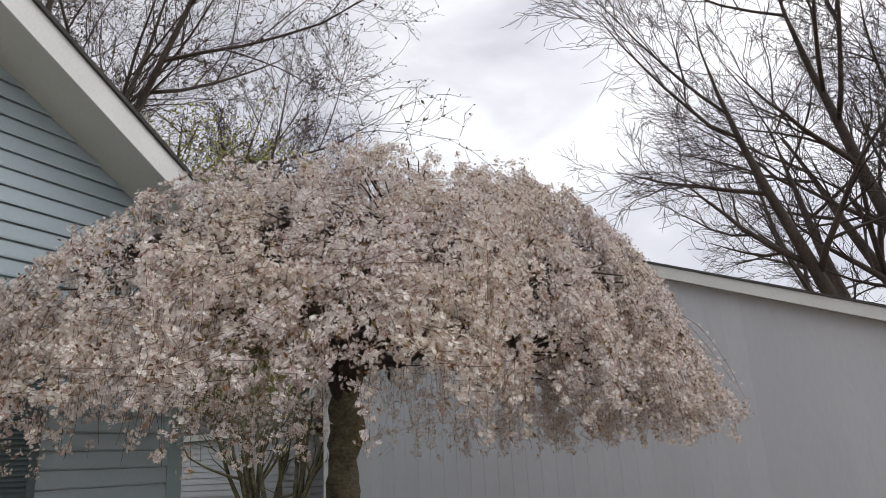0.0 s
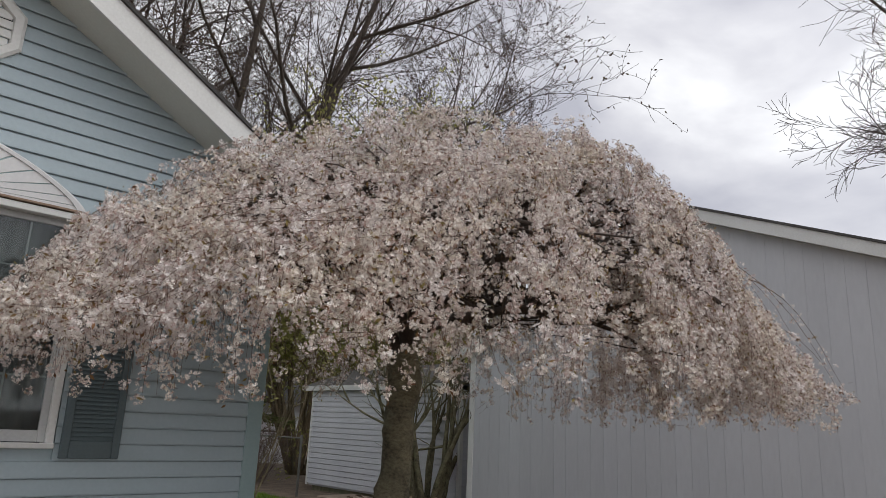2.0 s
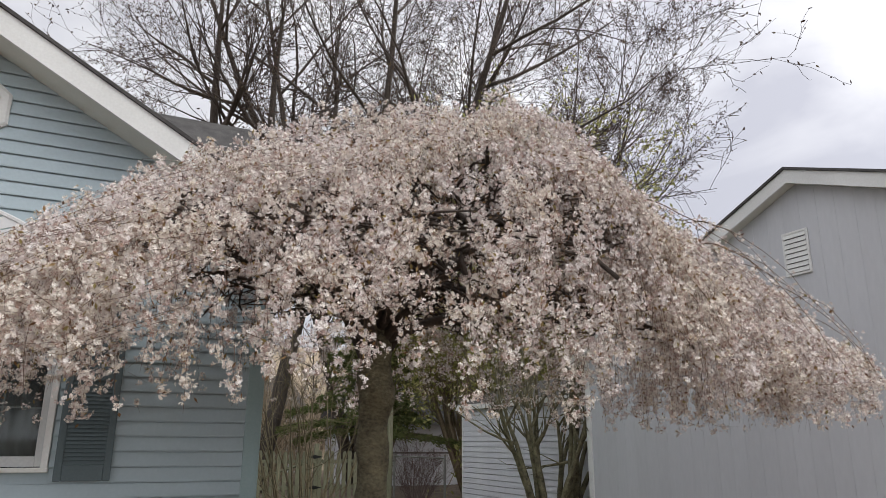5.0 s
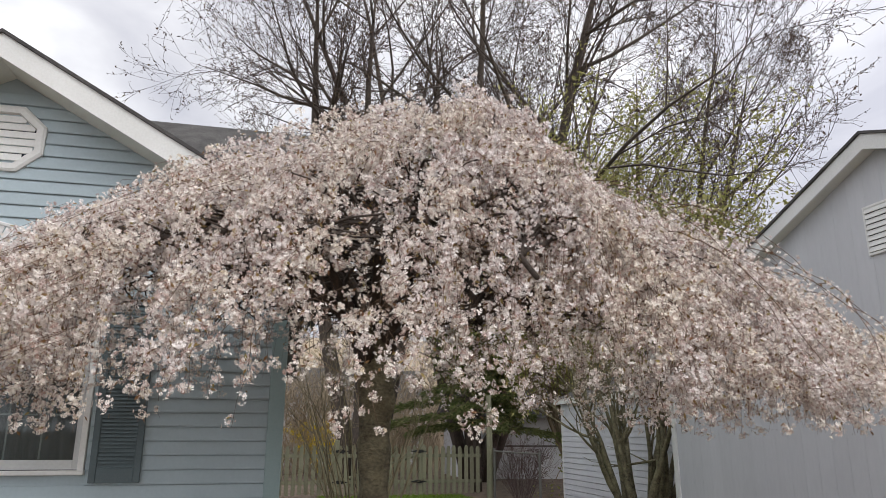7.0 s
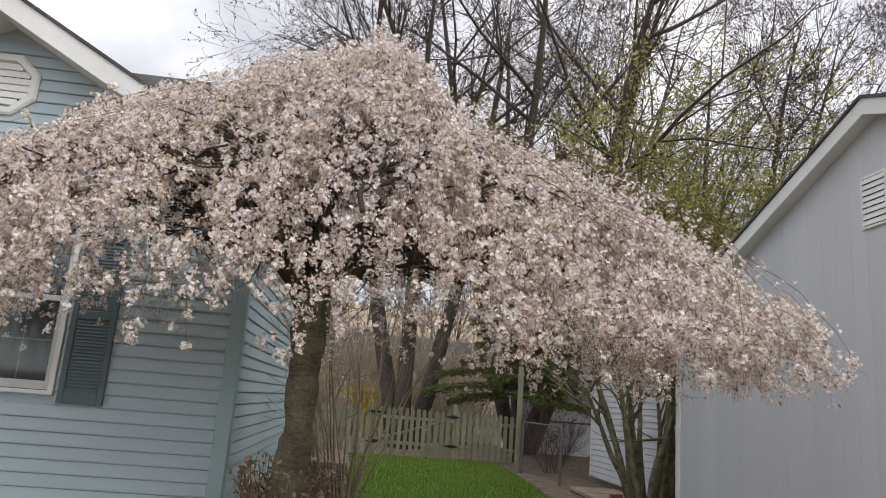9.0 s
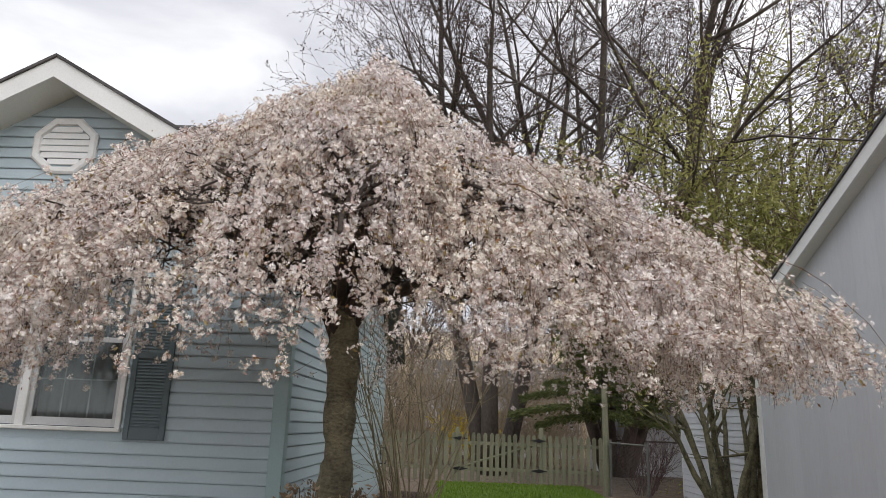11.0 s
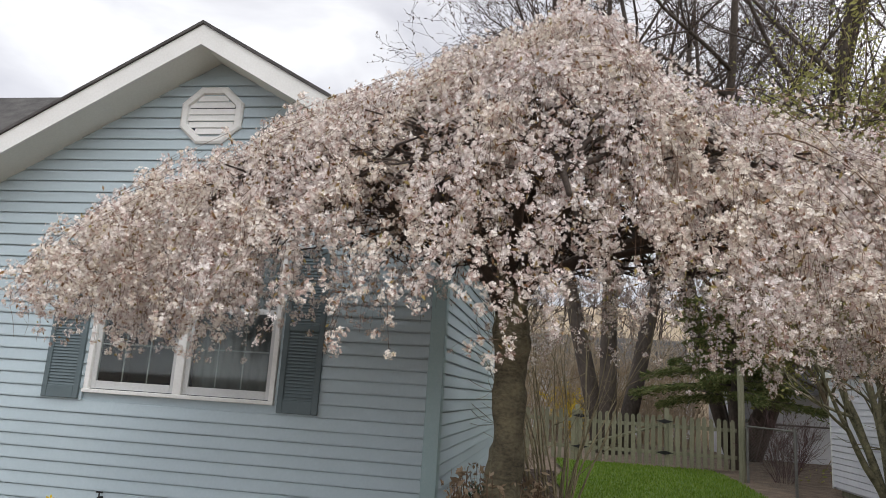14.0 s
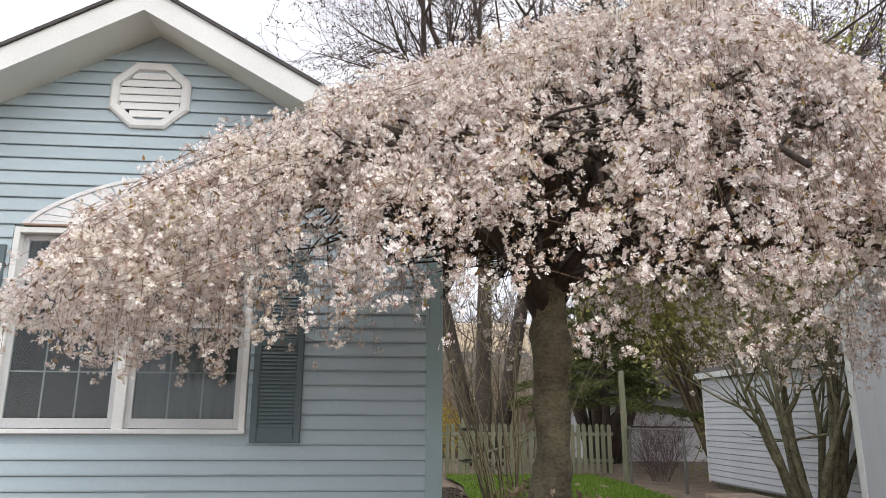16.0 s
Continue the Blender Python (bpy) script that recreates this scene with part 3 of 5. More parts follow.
def sunburst():
    h = empty("sunburst_header")
    tagged(h, "white half-round sunburst panel over the window", "window header")
    cx, zb, ra, rb = -2.336, 2.758, 0.80, 0.37
    n = 17

    def P(k, f, y):
        a = math.pi * k / n
        c, q = math.cos(a), max(math.sin(a), 0.0)
        return Vector((cx + ra * f * math.copysign(abs(c) ** 1.5, c), y, zb + rb * f * q ** 1.5))

    for k in range(n):
        bm = bmesh.new()
        c0 = [bm.verts.new(P(k + q, f, y)) for q, f, y in ((0.05, 0.10, -0.036), (0.05, 1.0, -0.036), (0.5, 1.0, -0.036), (0.95, 1.0, -0.036), (0.95, 0.10, -0.036), (0.5, 0.10, -0.036))]
        bm.faces.new((c0[0], c0[1], c0[2], c0[5]))
        bm.faces.new((c0[5], c0[2], c0[3], c0[4]))
        back = [bm.verts.new(P(k + q, f, -0.004)) for q, f in ((0.05, 0.10), (0.05, 1.0), (0.95, 1.0), (0.95, 0.10))]
        bm.faces.new((back[0], back[1], c0[1], c0[0]))
        bm.faces.new((back[2], back[3], c0[4], c0[3]))
        bm.faces.new((back[1], back[2], c0[3], c0[2], c0[1]))
        bmesh.ops.recalc_face_normals(bm, faces=bm.faces)
        part("fan_blade", bm, M_METAL, h)
    bm = bmesh.new()
    rings = [[bm.verts.new(P(q * n / 40, f, y)) for q in range(41)] for f, y in ((1.0, -0.004), (1.0, -0.046), (1.05, -0.048), (1.075, -0.040), (1.075, 0.0))]
    for r0, r1 in zip(rings, rings[1:]):
        for q in range(40):
            bm.faces.new((r0[q], r0[q + 1], r1[q + 1], r1[q]))
    bmesh.ops.recalc_face_normals(bm, faces=bm.faces)
    part("rim", bm, M_METAL, h)
    part("panel_back", boxed((cx - ra, -0.012, zb - 0.005), (cx + ra, -0.002, zb + 0.06), 0), M_SHUTTER, h, "dark backing")
    bm = bmesh.new()
    prism(bm, [P(q * n / 24, 1.0, -0.001) for q in range(25)], (0, -0.027, 0))
    part("panel_back", bm, M_TRIM, h, "grey backing")
    # the shadow gap under the panel, put in as a thin brown strip
    part("base_strip", boxed((cx - ra * 1.06, -0.048, zb - 0.016), (cx + ra * 1.06, 0.0, zb), 0.003), M_BRICK, h, "brown head strip painted as the shadow gap under the panel")


sunburst()


def spigot():
    s = empty("garden_tap", Matrix.Translation((-2.9, -0.02, 0.33)))
    tagged(s, "small dark metal garden tap on the house wall", "tap")
    b = Buf()
    tube(b, [(0, 0.01, 0), (0, -0.05, 0), (0, -0.075, -0.01), (0, -0.08, -0.04)], [0.014, 0.014, 0.013, 0.011], 8, True)
    part("spout", b, M_IRON, s)
    b = Buf()
    tube(b, [(0, -0.045, 0), (0, -0.045, 0.05)], [0.006, 0.006], 6, True)
    tube(b, [(-0.03, -0.045, 0.05), (0.03, -0.045, 0.05)], [0.008, 0.008], 6, True)
    part("handle", b, M_IRON, s)


spigot()

# ---------------------------------------------------------------- garage
GX, GY0, GY1, GAY, GAZ, GSL = 5.25, -4.92, 2.81, -1.05, 4.24, 0.385


def garage():
    bm = bmesh.new()
    hw = GAY - GY0
    za, zb = GAZ - 0.12 - GSL * (GY1 - GAY), GAZ - 0.12 - GSL * hw
    prism(bm, [(GX + 0.0045, GY0 + 0.01, -0.2), (GX + 0.0045, GY1 - 0.01, -0.2), (GX + 0.0045, GY1 - 0.01, za), (GX + 0.0045, GAY, GAZ - 0.12), (GX + 0.0045, GY0 + 0.01, zb)], (0.14, 0, 0))
    wall = tagged(part("wall_garage", bm, M_GARAGE), "grey grooved plywood gable wall of the garage", "garage wall", kind="structure")
    for name, y in (("wall_garage_north", GY1 - 0.15), ("wall_garage_south", GY0)):
        tagged(part(name, boxed((GX + 0.152, y, -0.2), (GX + 6, y + 0.15, za), 0), M_GARAGE), "plain grey garage side wall", "garage wall", kind="structure")
    y = GY0 + 0.02
    W = 0.203
    while y < GY1 - 0.05:
        y1 = min(y + W - 0.002, GY1 - 0.01)
        z = [GAZ - 0.1 - GSL * abs(q - GAY) for q in (y, y1)]
        bm = bmesh.new()
        outline = [(GX, y, 0.02), (GX, y1, 0.02), (GX, y1, z[1]), (GX, y, z[0])]
        if y < GAY < y1:
            outline.insert(3, (GX, GAY, GAZ - 0.1))
        prism(bm, outline, (0.004, 0, 0))
        part("panel", bm, M_GARAGE, wall)
        y += W
    t = empty("garage_corner_trim")
    tagged(t, "white corner boards of the garage", "trim", kind="structure")
    part("corner_board", boxed((GX - 0.022, GY1 - 0.085, 0.02), (GX, GY1 + 0.022, za), 0.004), M_WHITE, t)
    part("corner_board", boxed((GX, GY1, 0.02), (GX + 0.09, GY1 + 0.022, za - 0.02), 0.004), M_WHITE, t)
    gable_roof("roof_garage", "garage roof with white fascia and dark shingles", lambda a, b, c: (b, GAY + a, c), GAZ, 4.2, GSL, GX - 0.15, GX + 6.2, 0.15, GX - 0.002, 0.028)
    v = empty("garage_vent", Matrix.Translation((GX - 0.002, -0.965, 3.365)))
    tagged(v, "white slatted rectangular vent in the garage gable", "vent")
    w, h = 0.155, 0.235
    for lo, hi in (((-0.02, -w, -h), (0, -w + 0.025, h)), ((-0.02, w - 0.025, -h), (0, w, h)), ((-0.02, -w + 0.025, -h), (0, w - 0.025, -h + 0.025)), ((-0.02, -w + 0.025, h - 0.025), (0, w - 0.025, h))):
        part("vent_frame", boxed(lo, hi, 0.003), M_WHITE, v)
    part("backing", boxed((-0.004, -w + 0.02, -h + 0.02), (0.0, w - 0.02, h - 0.02), 0), M_DARK, v)
    for k in range(8):
        z = -h + 0.03 + 0.053 * k
        bm = bmesh.new()
        prism(bm, [(-0.026, -w + 0.025, z), (-0.022, -w + 0.025, z - 0.003), (-0.009, -w + 0.025, z + 0.042), (-0.013, -w + 0.025, z + 0.046)], (0, 2 * w - 0.05, 0))
        part("slat", bm, M_WHITE, v)


garage()


# ---------------------------------------------------------------- shed
def shed():
    s = empty("garden_shed")
    tagged(s, "white lap-sided garden shed with a low roof", "shed")
    x0, x1, y0, y1, zt = 5.92, 8.5, 3.7, 8.3, 2.1
    part("wall", boxed((x0 + 0.02, y0 + 0.02, 0.16), (x1, y1 - 0.02, zt), 0), M_SHED, s)
    e = 0.105
    for length, place, ang in ((y1 - y0 - 0.12, (x0, y1 - 0.06), -90), (x1 - x0 - 0.1, (x0 + 0.06, y0), 0)):
        bm = bmesh.new()
        prism(bm, [(0, 0.006, 0), (0, -0.022, 0), (0, -0.010, e - 0.013), (0, 0.004, e - 0.010), (0, 0.004, e), (0, 0.006, e)], (length, 0, 0))
        me = bm_mesh("siding_board", bm, M_SHED)
        for k in range(int((zt - 0.2) / e)):
            ob = part("siding_board", me, None, s)
            ob.matrix_basis = Matrix.Translation((*place, 0.2 + e * k)) @ Matrix.Rotation(radians(ang), 4, "Z")
    for lo, hi in (((x0 - 0.02, y1 - 0.06, 0.16), (x0 + 0.02, y1, zt)), ((x0 - 0.02, y0 - 0.02, 0.16), (x0 + 0.06, y0 + 0.04, zt))):
        part("corner_board", boxed(lo, hi), M_WHITE, s)
    part("fascia", boxed((x0 - 0.12, y0 - 0.12, zt), (x0 - 0.09, y1 + 0.14, zt + 0.11)), M_WHITE, s)
    bm = bmesh.new()
    xm = (x0 + x1) / 2
    prism(bm, [(x0 - 0.12, y0 - 0.12, zt + 0.112), (xm, y0 - 0.12, zt + 0.62), (x1 + 0.12, y0 - 0.12, zt + 0.112), (x1 + 0.12, y0 - 0.12, zt + 0.07), (x0 - 0.088, y0 - 0.12, zt + 0.07)], (0, y1 - y0 + 0.26, 0))
    part("roof", bm, M_SHINGLE, s, "grey shingle roof")
    part("skid", boxed((x0 + 0.1, y0 + 0.1, 0.0), (x0 + 0.3, y1 - 0.1, 0.16)), M_WOOD, s, "dark timber skid")
    part("skid", boxed((x1 - 0.3, y0 + 0.1, 0.0), (x1 - 0.1, y1 - 0.1, 0.16)), M_WOOD, s, "dark timber skid")


shed()


# ---------------------------------------------------------------- fence and gate
FY = 10.9


def picket_mesh(h):
    bm = bmesh.new()
    prism(bm, [(-0.045, 0, 0), (0.045, 0, 0), (0.045, 0, h - 0.05), (0.018, 0, h), (-0.018, 0, h), (-0.045, 0, h - 0.05)], (0, 0.02, 0))
    return bm_mesh("picket", bm, M_WOOD)


def fence():
    tall = picket_mesh(1.08)
    rng = random.Random(4)

    def run(name, label, x0, x1, straps):
        f = empty(name, Matrix.Translation((x0, FY, GZ)))
        tagged(f, label, "fence" if not straps else "gate")
        for z in (0.28, 0.86):
            part("rail", boxed((0, 0.022, z), (x1 - x0, 0.06, z + 0.08)), M_WOOD, f)
        x = 0.06
        while x < x1 - x0 - 0.03:
            ob = part("picket", tall, None, f)
            ob.location = (x, 0, 0.05 + rng.uniform(-0.015, 0.015))
            ob.rotation_euler = (0, radians(rng.uniform(-1.2, 1.2)), 0)
            x += 0.145
        for sx, d in straps:
            for z in (0.32, 1.0):
                bm = bmesh.new()
                prism(bm, [(sx - 0.2, -0.006, z), (sx, -0.006, z + 0.045), (sx + 0.2, -0.006, z), (sx, -0.006, z - 0.045)], (0, 0.005, 0))
                part("hinge_strap", bm, M_IRON, f, "black iron hinge strap")
        return f

    run("picket_fence", "weathered grey-brown picket fence", -0.6, 1.42, ())
    g = run("garden_gate", "weathered wooden picket gate with black hinge straps", 1.46, 3.40, ((0.05, 1), (1.90, 1)))
    b = Buf()
    tube(b, [(0.1, 0.03, 0.36), (1.85, 0.03, 0.92)], [0.035, 0.035], 4, True)
    part("brace", b, M_WOOD, g)
    run("picket_fence", "weathered grey-brown picket fence", 3.44, 4.9, ())
    for x, y, h in ((1.44, FY + 0.08, 1.25), (3.42, FY + 0.08, 1.3)):
        p = part("fence_post", boxed((-0.05, -0.05, -0.2), (0.05, 0.05, h), 0.01), M_WOOD)
        p.location = (x, y, GZ)
        tagged(p, "square weathered wooden fence post", "post", group="fence posts")
    b = Buf()
    tube(b, [(0, 0, -0.2), (0.005, 0, 1.0), (-0.012, 0.0, 2.24)], [0.068, 0.065, 0.06], 10, True)
    p = part("tall_post", b, M_WOOD)
    p.location = (4.6, 9.25, GZ)
    tagged(p, "tall pale weathered wooden post in the garden", "post")


fence()


def wire_fence(a, b, h=1.05):
    """Chain-link between two points: pipes and a diamond mesh of wire."""
    f = empty("chain_link_fence", Matrix.Translation((a[0], a[1], GZ)))
    tagged(f, "grey chain-link fence with pipe rails", "fence")
    d = Vector((b[0] - a[0], b[1] - a[1], 0))
    L = d.length
    d.normalize()

    def P(u, z):
        return (d.x * u, d.y * u, z)

    for u in (0, L):
        t = Buf()
        tube(t, [P(u, -0.2), P(u, h + 0.06)], [0.026, 0.026], 8, True)
        part("post", t, M_GALV, f)
    t = Buf()
    tube(t, [P(0, h), P(L, h)], [0.018, 0.018], 6, True)
    part("rail", t, M_GALV, f)
    t = Buf()
    s = 0.075
    n = int((L + h) / s)
    for k in range(n):
        u0 = k * s - h
        for sgn in (1, -1):
            pts = []
            for z in (0.03, h):
                u = u0 + z if sgn > 0 else u0 + h - z
                pts.append([u, z])
            (ua, zA), (ub, zB) = pts
            if sgn > 0:
                if ua < 0:
                    zA += -ua
                    ua = 0
                if ub > L:
                    zB -= ub - L
                    ub = L
            else:
                if ua > L:
                    zA += ua - L
                    ua = L
                if ub < 0:
                    zB -= -ub
                    ub = 0
            if zB > zA:
                tube(t, [P(ua, zA), P(ub, zB)], [0.0013, 0.0013], 3)
    tagged(part("mesh_wire", t, M_GALV, f), kind="stuff")


wire_fence((4.92, 7.05), (4.68, 9.15))


# ---------------------------------------------------------------- weeping cherry
CX, CY, CROWN_TOP, CROWN_RIM = 0.99, -1.73, 3.75, 1.75
# every 20 degrees round the crown from west by south: reach, fullness of the curve, sag or swell half way down
KNOTS = np.radians(np.arange(-180, 180, 20))
REACH = np.array([3.27, 3.15, 2.35, 1.89, 1.79, 1.65, 2.02, 2.33, 2.95, 2.55, 2.37, 2.27, 2.16, 2.04, 2.02, 2.13, 2.64, 3.45])
FULL = np.log([1.75, 1.62, 1.76, 1.68, 1.82, 3.02, 1.27, 1.31, 1.03, 1.25, 1.5, 1.61, 1.62, 1.61, 1.64, 1.72, 1.84, 1.81])
SWELL = np.array([-0.027, -0.247, -0.221, -0.093, -0.002, -0.023, -0.041, -0.09, -0.09, -0.05, -0.03, -0.017, -0.008, 0.002, 0.005, 0.02, 0.032, 0.004])


def around(a, values):
    """A smooth value between the knots at angle a."""
    d = (np.asarray(a, float)[..., None] - KNOTS + np.pi) % (2 * np.pi) - np.pi
    w = np.exp(-(d / radians(14)) ** 2)
    return (w * values).sum(-1) / w.sum(-1)


def rim(a):
    return around(a, REACH)


def dome(s, a):
    """Height of the crown's skin at the share s of the way from its top to its rim."""
    k = np.clip(s, 0.0, 1.0)
    p = np.exp(around(a, FULL))
    z = CROWN_RIM + (CROWN_TOP - CROWN_RIM) * (1 - np.power(np.maximum(k, 1e-6), p)) ** 0.75 + around(a, SWELL) * np.sin(np.pi * k)
    # a crest over the trunk and a hollow towards the lawn
    x, y = CX + rim(a) * k * np.cos(a), CY + rim(a) * k * np.sin(a)
    for h, bx, by in ((0.22, 0.59, -1.27), (-0.20, 1.79, -2.16)):
        z = z + h * np.exp(-((x - bx) ** 2 + (y - by) ** 2) / 0.35) * np.clip(1.05 - k, 0, 1)
    return z - 2.0 * np.maximum(np.asarray(s) - 1.0, 0.0)


def near_corner(a):
    """The corner of the crown towards the lawn's near left, where long drapes stand close."""
    return -150 < math.degrees(a) < -128


def cherry():
    tree = empty("weeping_cherry", Matrix.Translation((0, 0, 0)))
    tagged(tree, "weeping cherry tree covered in pale pink-white blossom", "tree")
    rng = np.random.default_rng(11)
    # trunk, leaning and knobbly
    tp = [(0.60, -0.93, GZ - 0.1), (0.61, -0.93, 0.25), (0.62, -0.93, 0.58), (0.63, -0.93, 0.82), (0.645, -0.93, 1.1), (0.65, -0.94, 1.4), (0.655, -0.95, 1.65), (0.65, -0.97, 1.9), (0.62, -1.0, 2.15), (0.6, -1.03, 2.4)]
    tr = [0.24, 0.20, 0.155, 0.132, 0.118, 0.108, 0.112, 0.122, 0.098, 0.06]
    fine_p, fine_r = [], []
    for k in range(len(tp) - 1):
        for q in range(5):
            u = q / 5
            fine_p.append(np.array(tp[k]) * (1 - u) + np.array(tp[k + 1]) * u)
            fine_r.append(tr[k] * (1 - u) + tr[k + 1] * u)
    b = Buf()
    tube(b, fine_p, fine_r, 18, True)
    v = b.v[0]
    for i in range(len(v)):
        c = np.array(fine_p[min(i // 18, len(fine_p) - 1)])
        d = v[i] - c
        k = 1 + 0.4 * noise.noise(Vector(v[i] * 4.8)) + 0.15 * noise.noise(Vector(v[i] * 13))
        v[i] = c + d * k
    part("trunk", b, M_BARK, tree, "dark knobbly trunk", smooth=True)
    # limbs arch from the crown of the trunk to points under the dome
    tops = []
    head = np.array([0.63, -1.0, 1.95])
    for k in range(15):
        a = 2 * np.pi * (k + 0.3 * rng.random()) / 15
        s = 0.62 + 0.28 * rng.random()
        r = rim(a) * s
        end = np.array([CX + r * np.cos(a), CY + r * np.sin(a), dome(s, a) - 0.32])
        if end[0] < 0.1 and end[1] > -0.25:
            end[1] = -0.3
        head = np.array([0.64, -0.98, 1.85]) + np.array([-0.04, -0.05, 0.5]) * rng.random()
        mid = head * 0.45 + end * 0.55
        mid[2] = max(head[2], end[2]) + 0.25 + 0.25 * rng.random()
        mid[2] = min(mid[2], dome(np.hypot(mid[0] - CX, mid[1] - CY) / rim(np.arctan2(mid[1] - CY, mid[0] - CX)), np.arctan2(mid[1] - CY, mid[0] - CX)) - 0.35)
        u = np.linspace(0, 1, 14)[:, None]
        pts = (1 - u) ** 2 * head + 2 * u * (1 - u) * (mid * 2 - 0.5 * (head + end)) + u ** 2 * end
        pts += 0.05 * np.cumsum(rng.normal(size=pts.shape), axis=0) * 0.3 * u
        b = Buf()
        tube(b, pts, np.linspace(0.06 if k in (6, 12) else 0.04, 0.012, 14), 8, True)
        part("limb", b, M_LIMB, tree, smooth=True)
        tops.append(pts)
    # forking inner branches under the skin of the crown
    # extra dark ones are added to block light and darken the gaps
    inner = Buf()
    for k in range(1500):
        src = tops[rng.integers(0, len(tops))]
        p0 = src[rng.integers(3, 13)]
        a = math.atan2(p0[1] - CY, p0[0] - CX) + rng.normal() * 0.5
        s1 = min(np.hypot(p0[0] - CX, p0[1] - CY) / rim(a) + rng.uniform(0.05, 0.4), 0.78)
        e = np.array([CX + rim(a) * s1 * np.cos(a), CY + rim(a) * s1 * np.sin(a), dome(s1, a) - rng.uniform(0.16, 0.5)])
        if (e[0] < 0.15 and e[1] > -0.25) or e[2] < 2.35:
            continue
        u = np.linspace(0, 1, 8)[:, None]
        mid = 0.5 * (p0 + e) + np.array([0, 0, 0.12 * rng.random()])
        pts = (1 - u) ** 2 * p0 + 2 * u * (1 - u) * mid + u ** 2 * e + 0.03 * rng.normal(size=(8, 3)) * u
        tube(inner, pts, np.linspace(0.018 if k % 3 == 0 else 0.010, 0.005, 8), 5 if k % 3 == 0 else 3)
    tagged(part("inner_branchwork", inner, M_LIMB, tree, "dark forking branches inside the crown", smooth=True), kind="stuff")
    # hanging shoots in tresses, and their flowers
    strands, bloom, young = Buf(), Buf(), Buf()
    places, fresh, faces_out = [], [], []
    for _t in range(2100):
        ca = rng.uniform(-np.pi, np.pi)
        if rng.random() > 0.35 + 0.65 * (rim(ca) / 3.1) ** 2:
            continue
        cs0 = rng.random() ** 0.46 * 0.97
        cs1 = min(cs0 + 0.01 + 0.06 * rng.random() ** 2, 1.0)
        lump = 0.06 * noise.noise(Vector((math.cos(ca) * 2.2, math.sin(ca) * 2.2, cs0 * 2))) + 0.09 * noise.noise(Vector((math.cos(ca) * rim(ca) * cs0 * 3.2, math.sin(ca) * rim(ca) * cs0 * 3.2, 3.0))) - 0.07
        if noise.noise(Vector((math.cos(ca) * rim(ca) * cs0 * 2.3, math.sin(ca) * rim(ca) * cs0 * 2.3, 7.0))) < (-0.18 if cs0 > 0.6 else -0.30) and rng.random() < 0.85:
            if rng.random() < 0.5:
                continue
            lump -= rng.uniform(0.12, 0.3)
        cdepth = rng.random() ** 1.6 * 0.26 * (1.15 - cs0)
        front = math.exp(-((math.degrees(ca) + 108) / 38) ** 2)
        if front > 0.4 and cs0 < 0.75:
            cdepth *= 0.5
        scallop = min(max(0.5 + 1.5 * noise.noise(Vector((math.cos(ca) * 6.5, math.sin(ca) * 6.5, 1.7))), 0), 1)
        cfoot = 1.56 + 0.14 * rng.random() + (0.40 if math.cos(ca) < 0.3 or math.sin(ca) < -0.6 else 0.1) * scallop
        if rng.random() < 1.1 * front:
            drape = rng.random() < (0.2 if near_corner(ca) else 0.12)
            cfoot = 1.60 + 0.22 * rng.random() if drape else 1.9 + 0.36 * rng.random()
        if -48 < math.degrees(ca) < -8:
            cfoot = max(cfoot, 1.72 + 0.1 * rng.random())
        # the shoots over the trunk and the house corner stay short
        tx, ty = CX + rim(ca) * cs1 * math.cos(ca), CY + rim(ca) * cs1 * math.sin(ca)
        if -0.85 < tx < 0.75 and ty > -2.6 and rng.random() > 0.05:
            cfoot = max(cfoot, 2.08 + 0.3 * rng.random())
        back = math.sin(ca) > 0.35
        if back:
            if rng.random() < 0.45:
                continue
            cfoot = max(cfoot, 1.85 if math.cos(ca) < 0.25 else 1.95 + 0.3 * rng.random() if math.cos(ca) < 0.8 else 1.6)
        drift = rng.normal() * 0.07
        phase = rng.random()
        fallmax = rng.uniform(0.18, 0.5) if cs0 < 0.62 else rng.uniform(0.35, 0.95)
        for _ in range(rng.integers(2, 4) + (front > 0.5 and cfoot < 1.9)):
            rr = max(rim(ca), 1.0)
            a = ca + rng.normal() * 0.04 / max(cs0, 0.25) / rr
            s0 = max(cs0 + rng.normal() * 0.025, 0)
            s1 = max(cs1 + rng.normal() * 0.03, s0 + 0.015)
            n1, n2 = 4, 8
            ss = np.linspace(s0, s1, n1)
            da = drift * np.linspace(0, 1, n1)
            R = rim(a + da) * (1 + 0.3 * lump)
            x = CX + R * ss * np.cos(a + da)
            y = CY + R * ss * np.sin(a + da)
            z = np.maximum(np.maximum(dome(ss, a + da), 1.9) + lump - cdepth + 0.035 * rng.normal() + (0.09 * rng.random() if rng.random() < 0.15 else 0.0), 1.56)
            foot = cfoot + 0.1 * rng.normal()
            if s1 < 0.8:
                foot = max(foot, z[-1] - fallmax - 0.12 * rng.random())
            foot = max(foot, 1.53)
            fall = z[-1] - foot
            if fall > 0.05:
                u = np.linspace(0, 1, n2)[1:]
                k = 0.09 * np.sqrt(u) * rng.uniform(0.2, 1.2)
                x = np.concatenate([x, x[-1] + np.cos(a) * k + 0.012 * np.cumsum(rng.normal(size=n2 - 1))])
                y = np.concatenate([y, y[-1] + np.sin(a) * k + 0.012 * np.cumsum(rng.normal(size=n2 - 1))])
                z = np.concatenate([z, z[-1] - fall * u ** 1.15])
            p = np.stack([x, y, z], 1)
            if ((p[:, 0] < 0.12) & (p[:, 1] > -0.12)).any() or (p[:, 0] > 5.0).any():
                continue
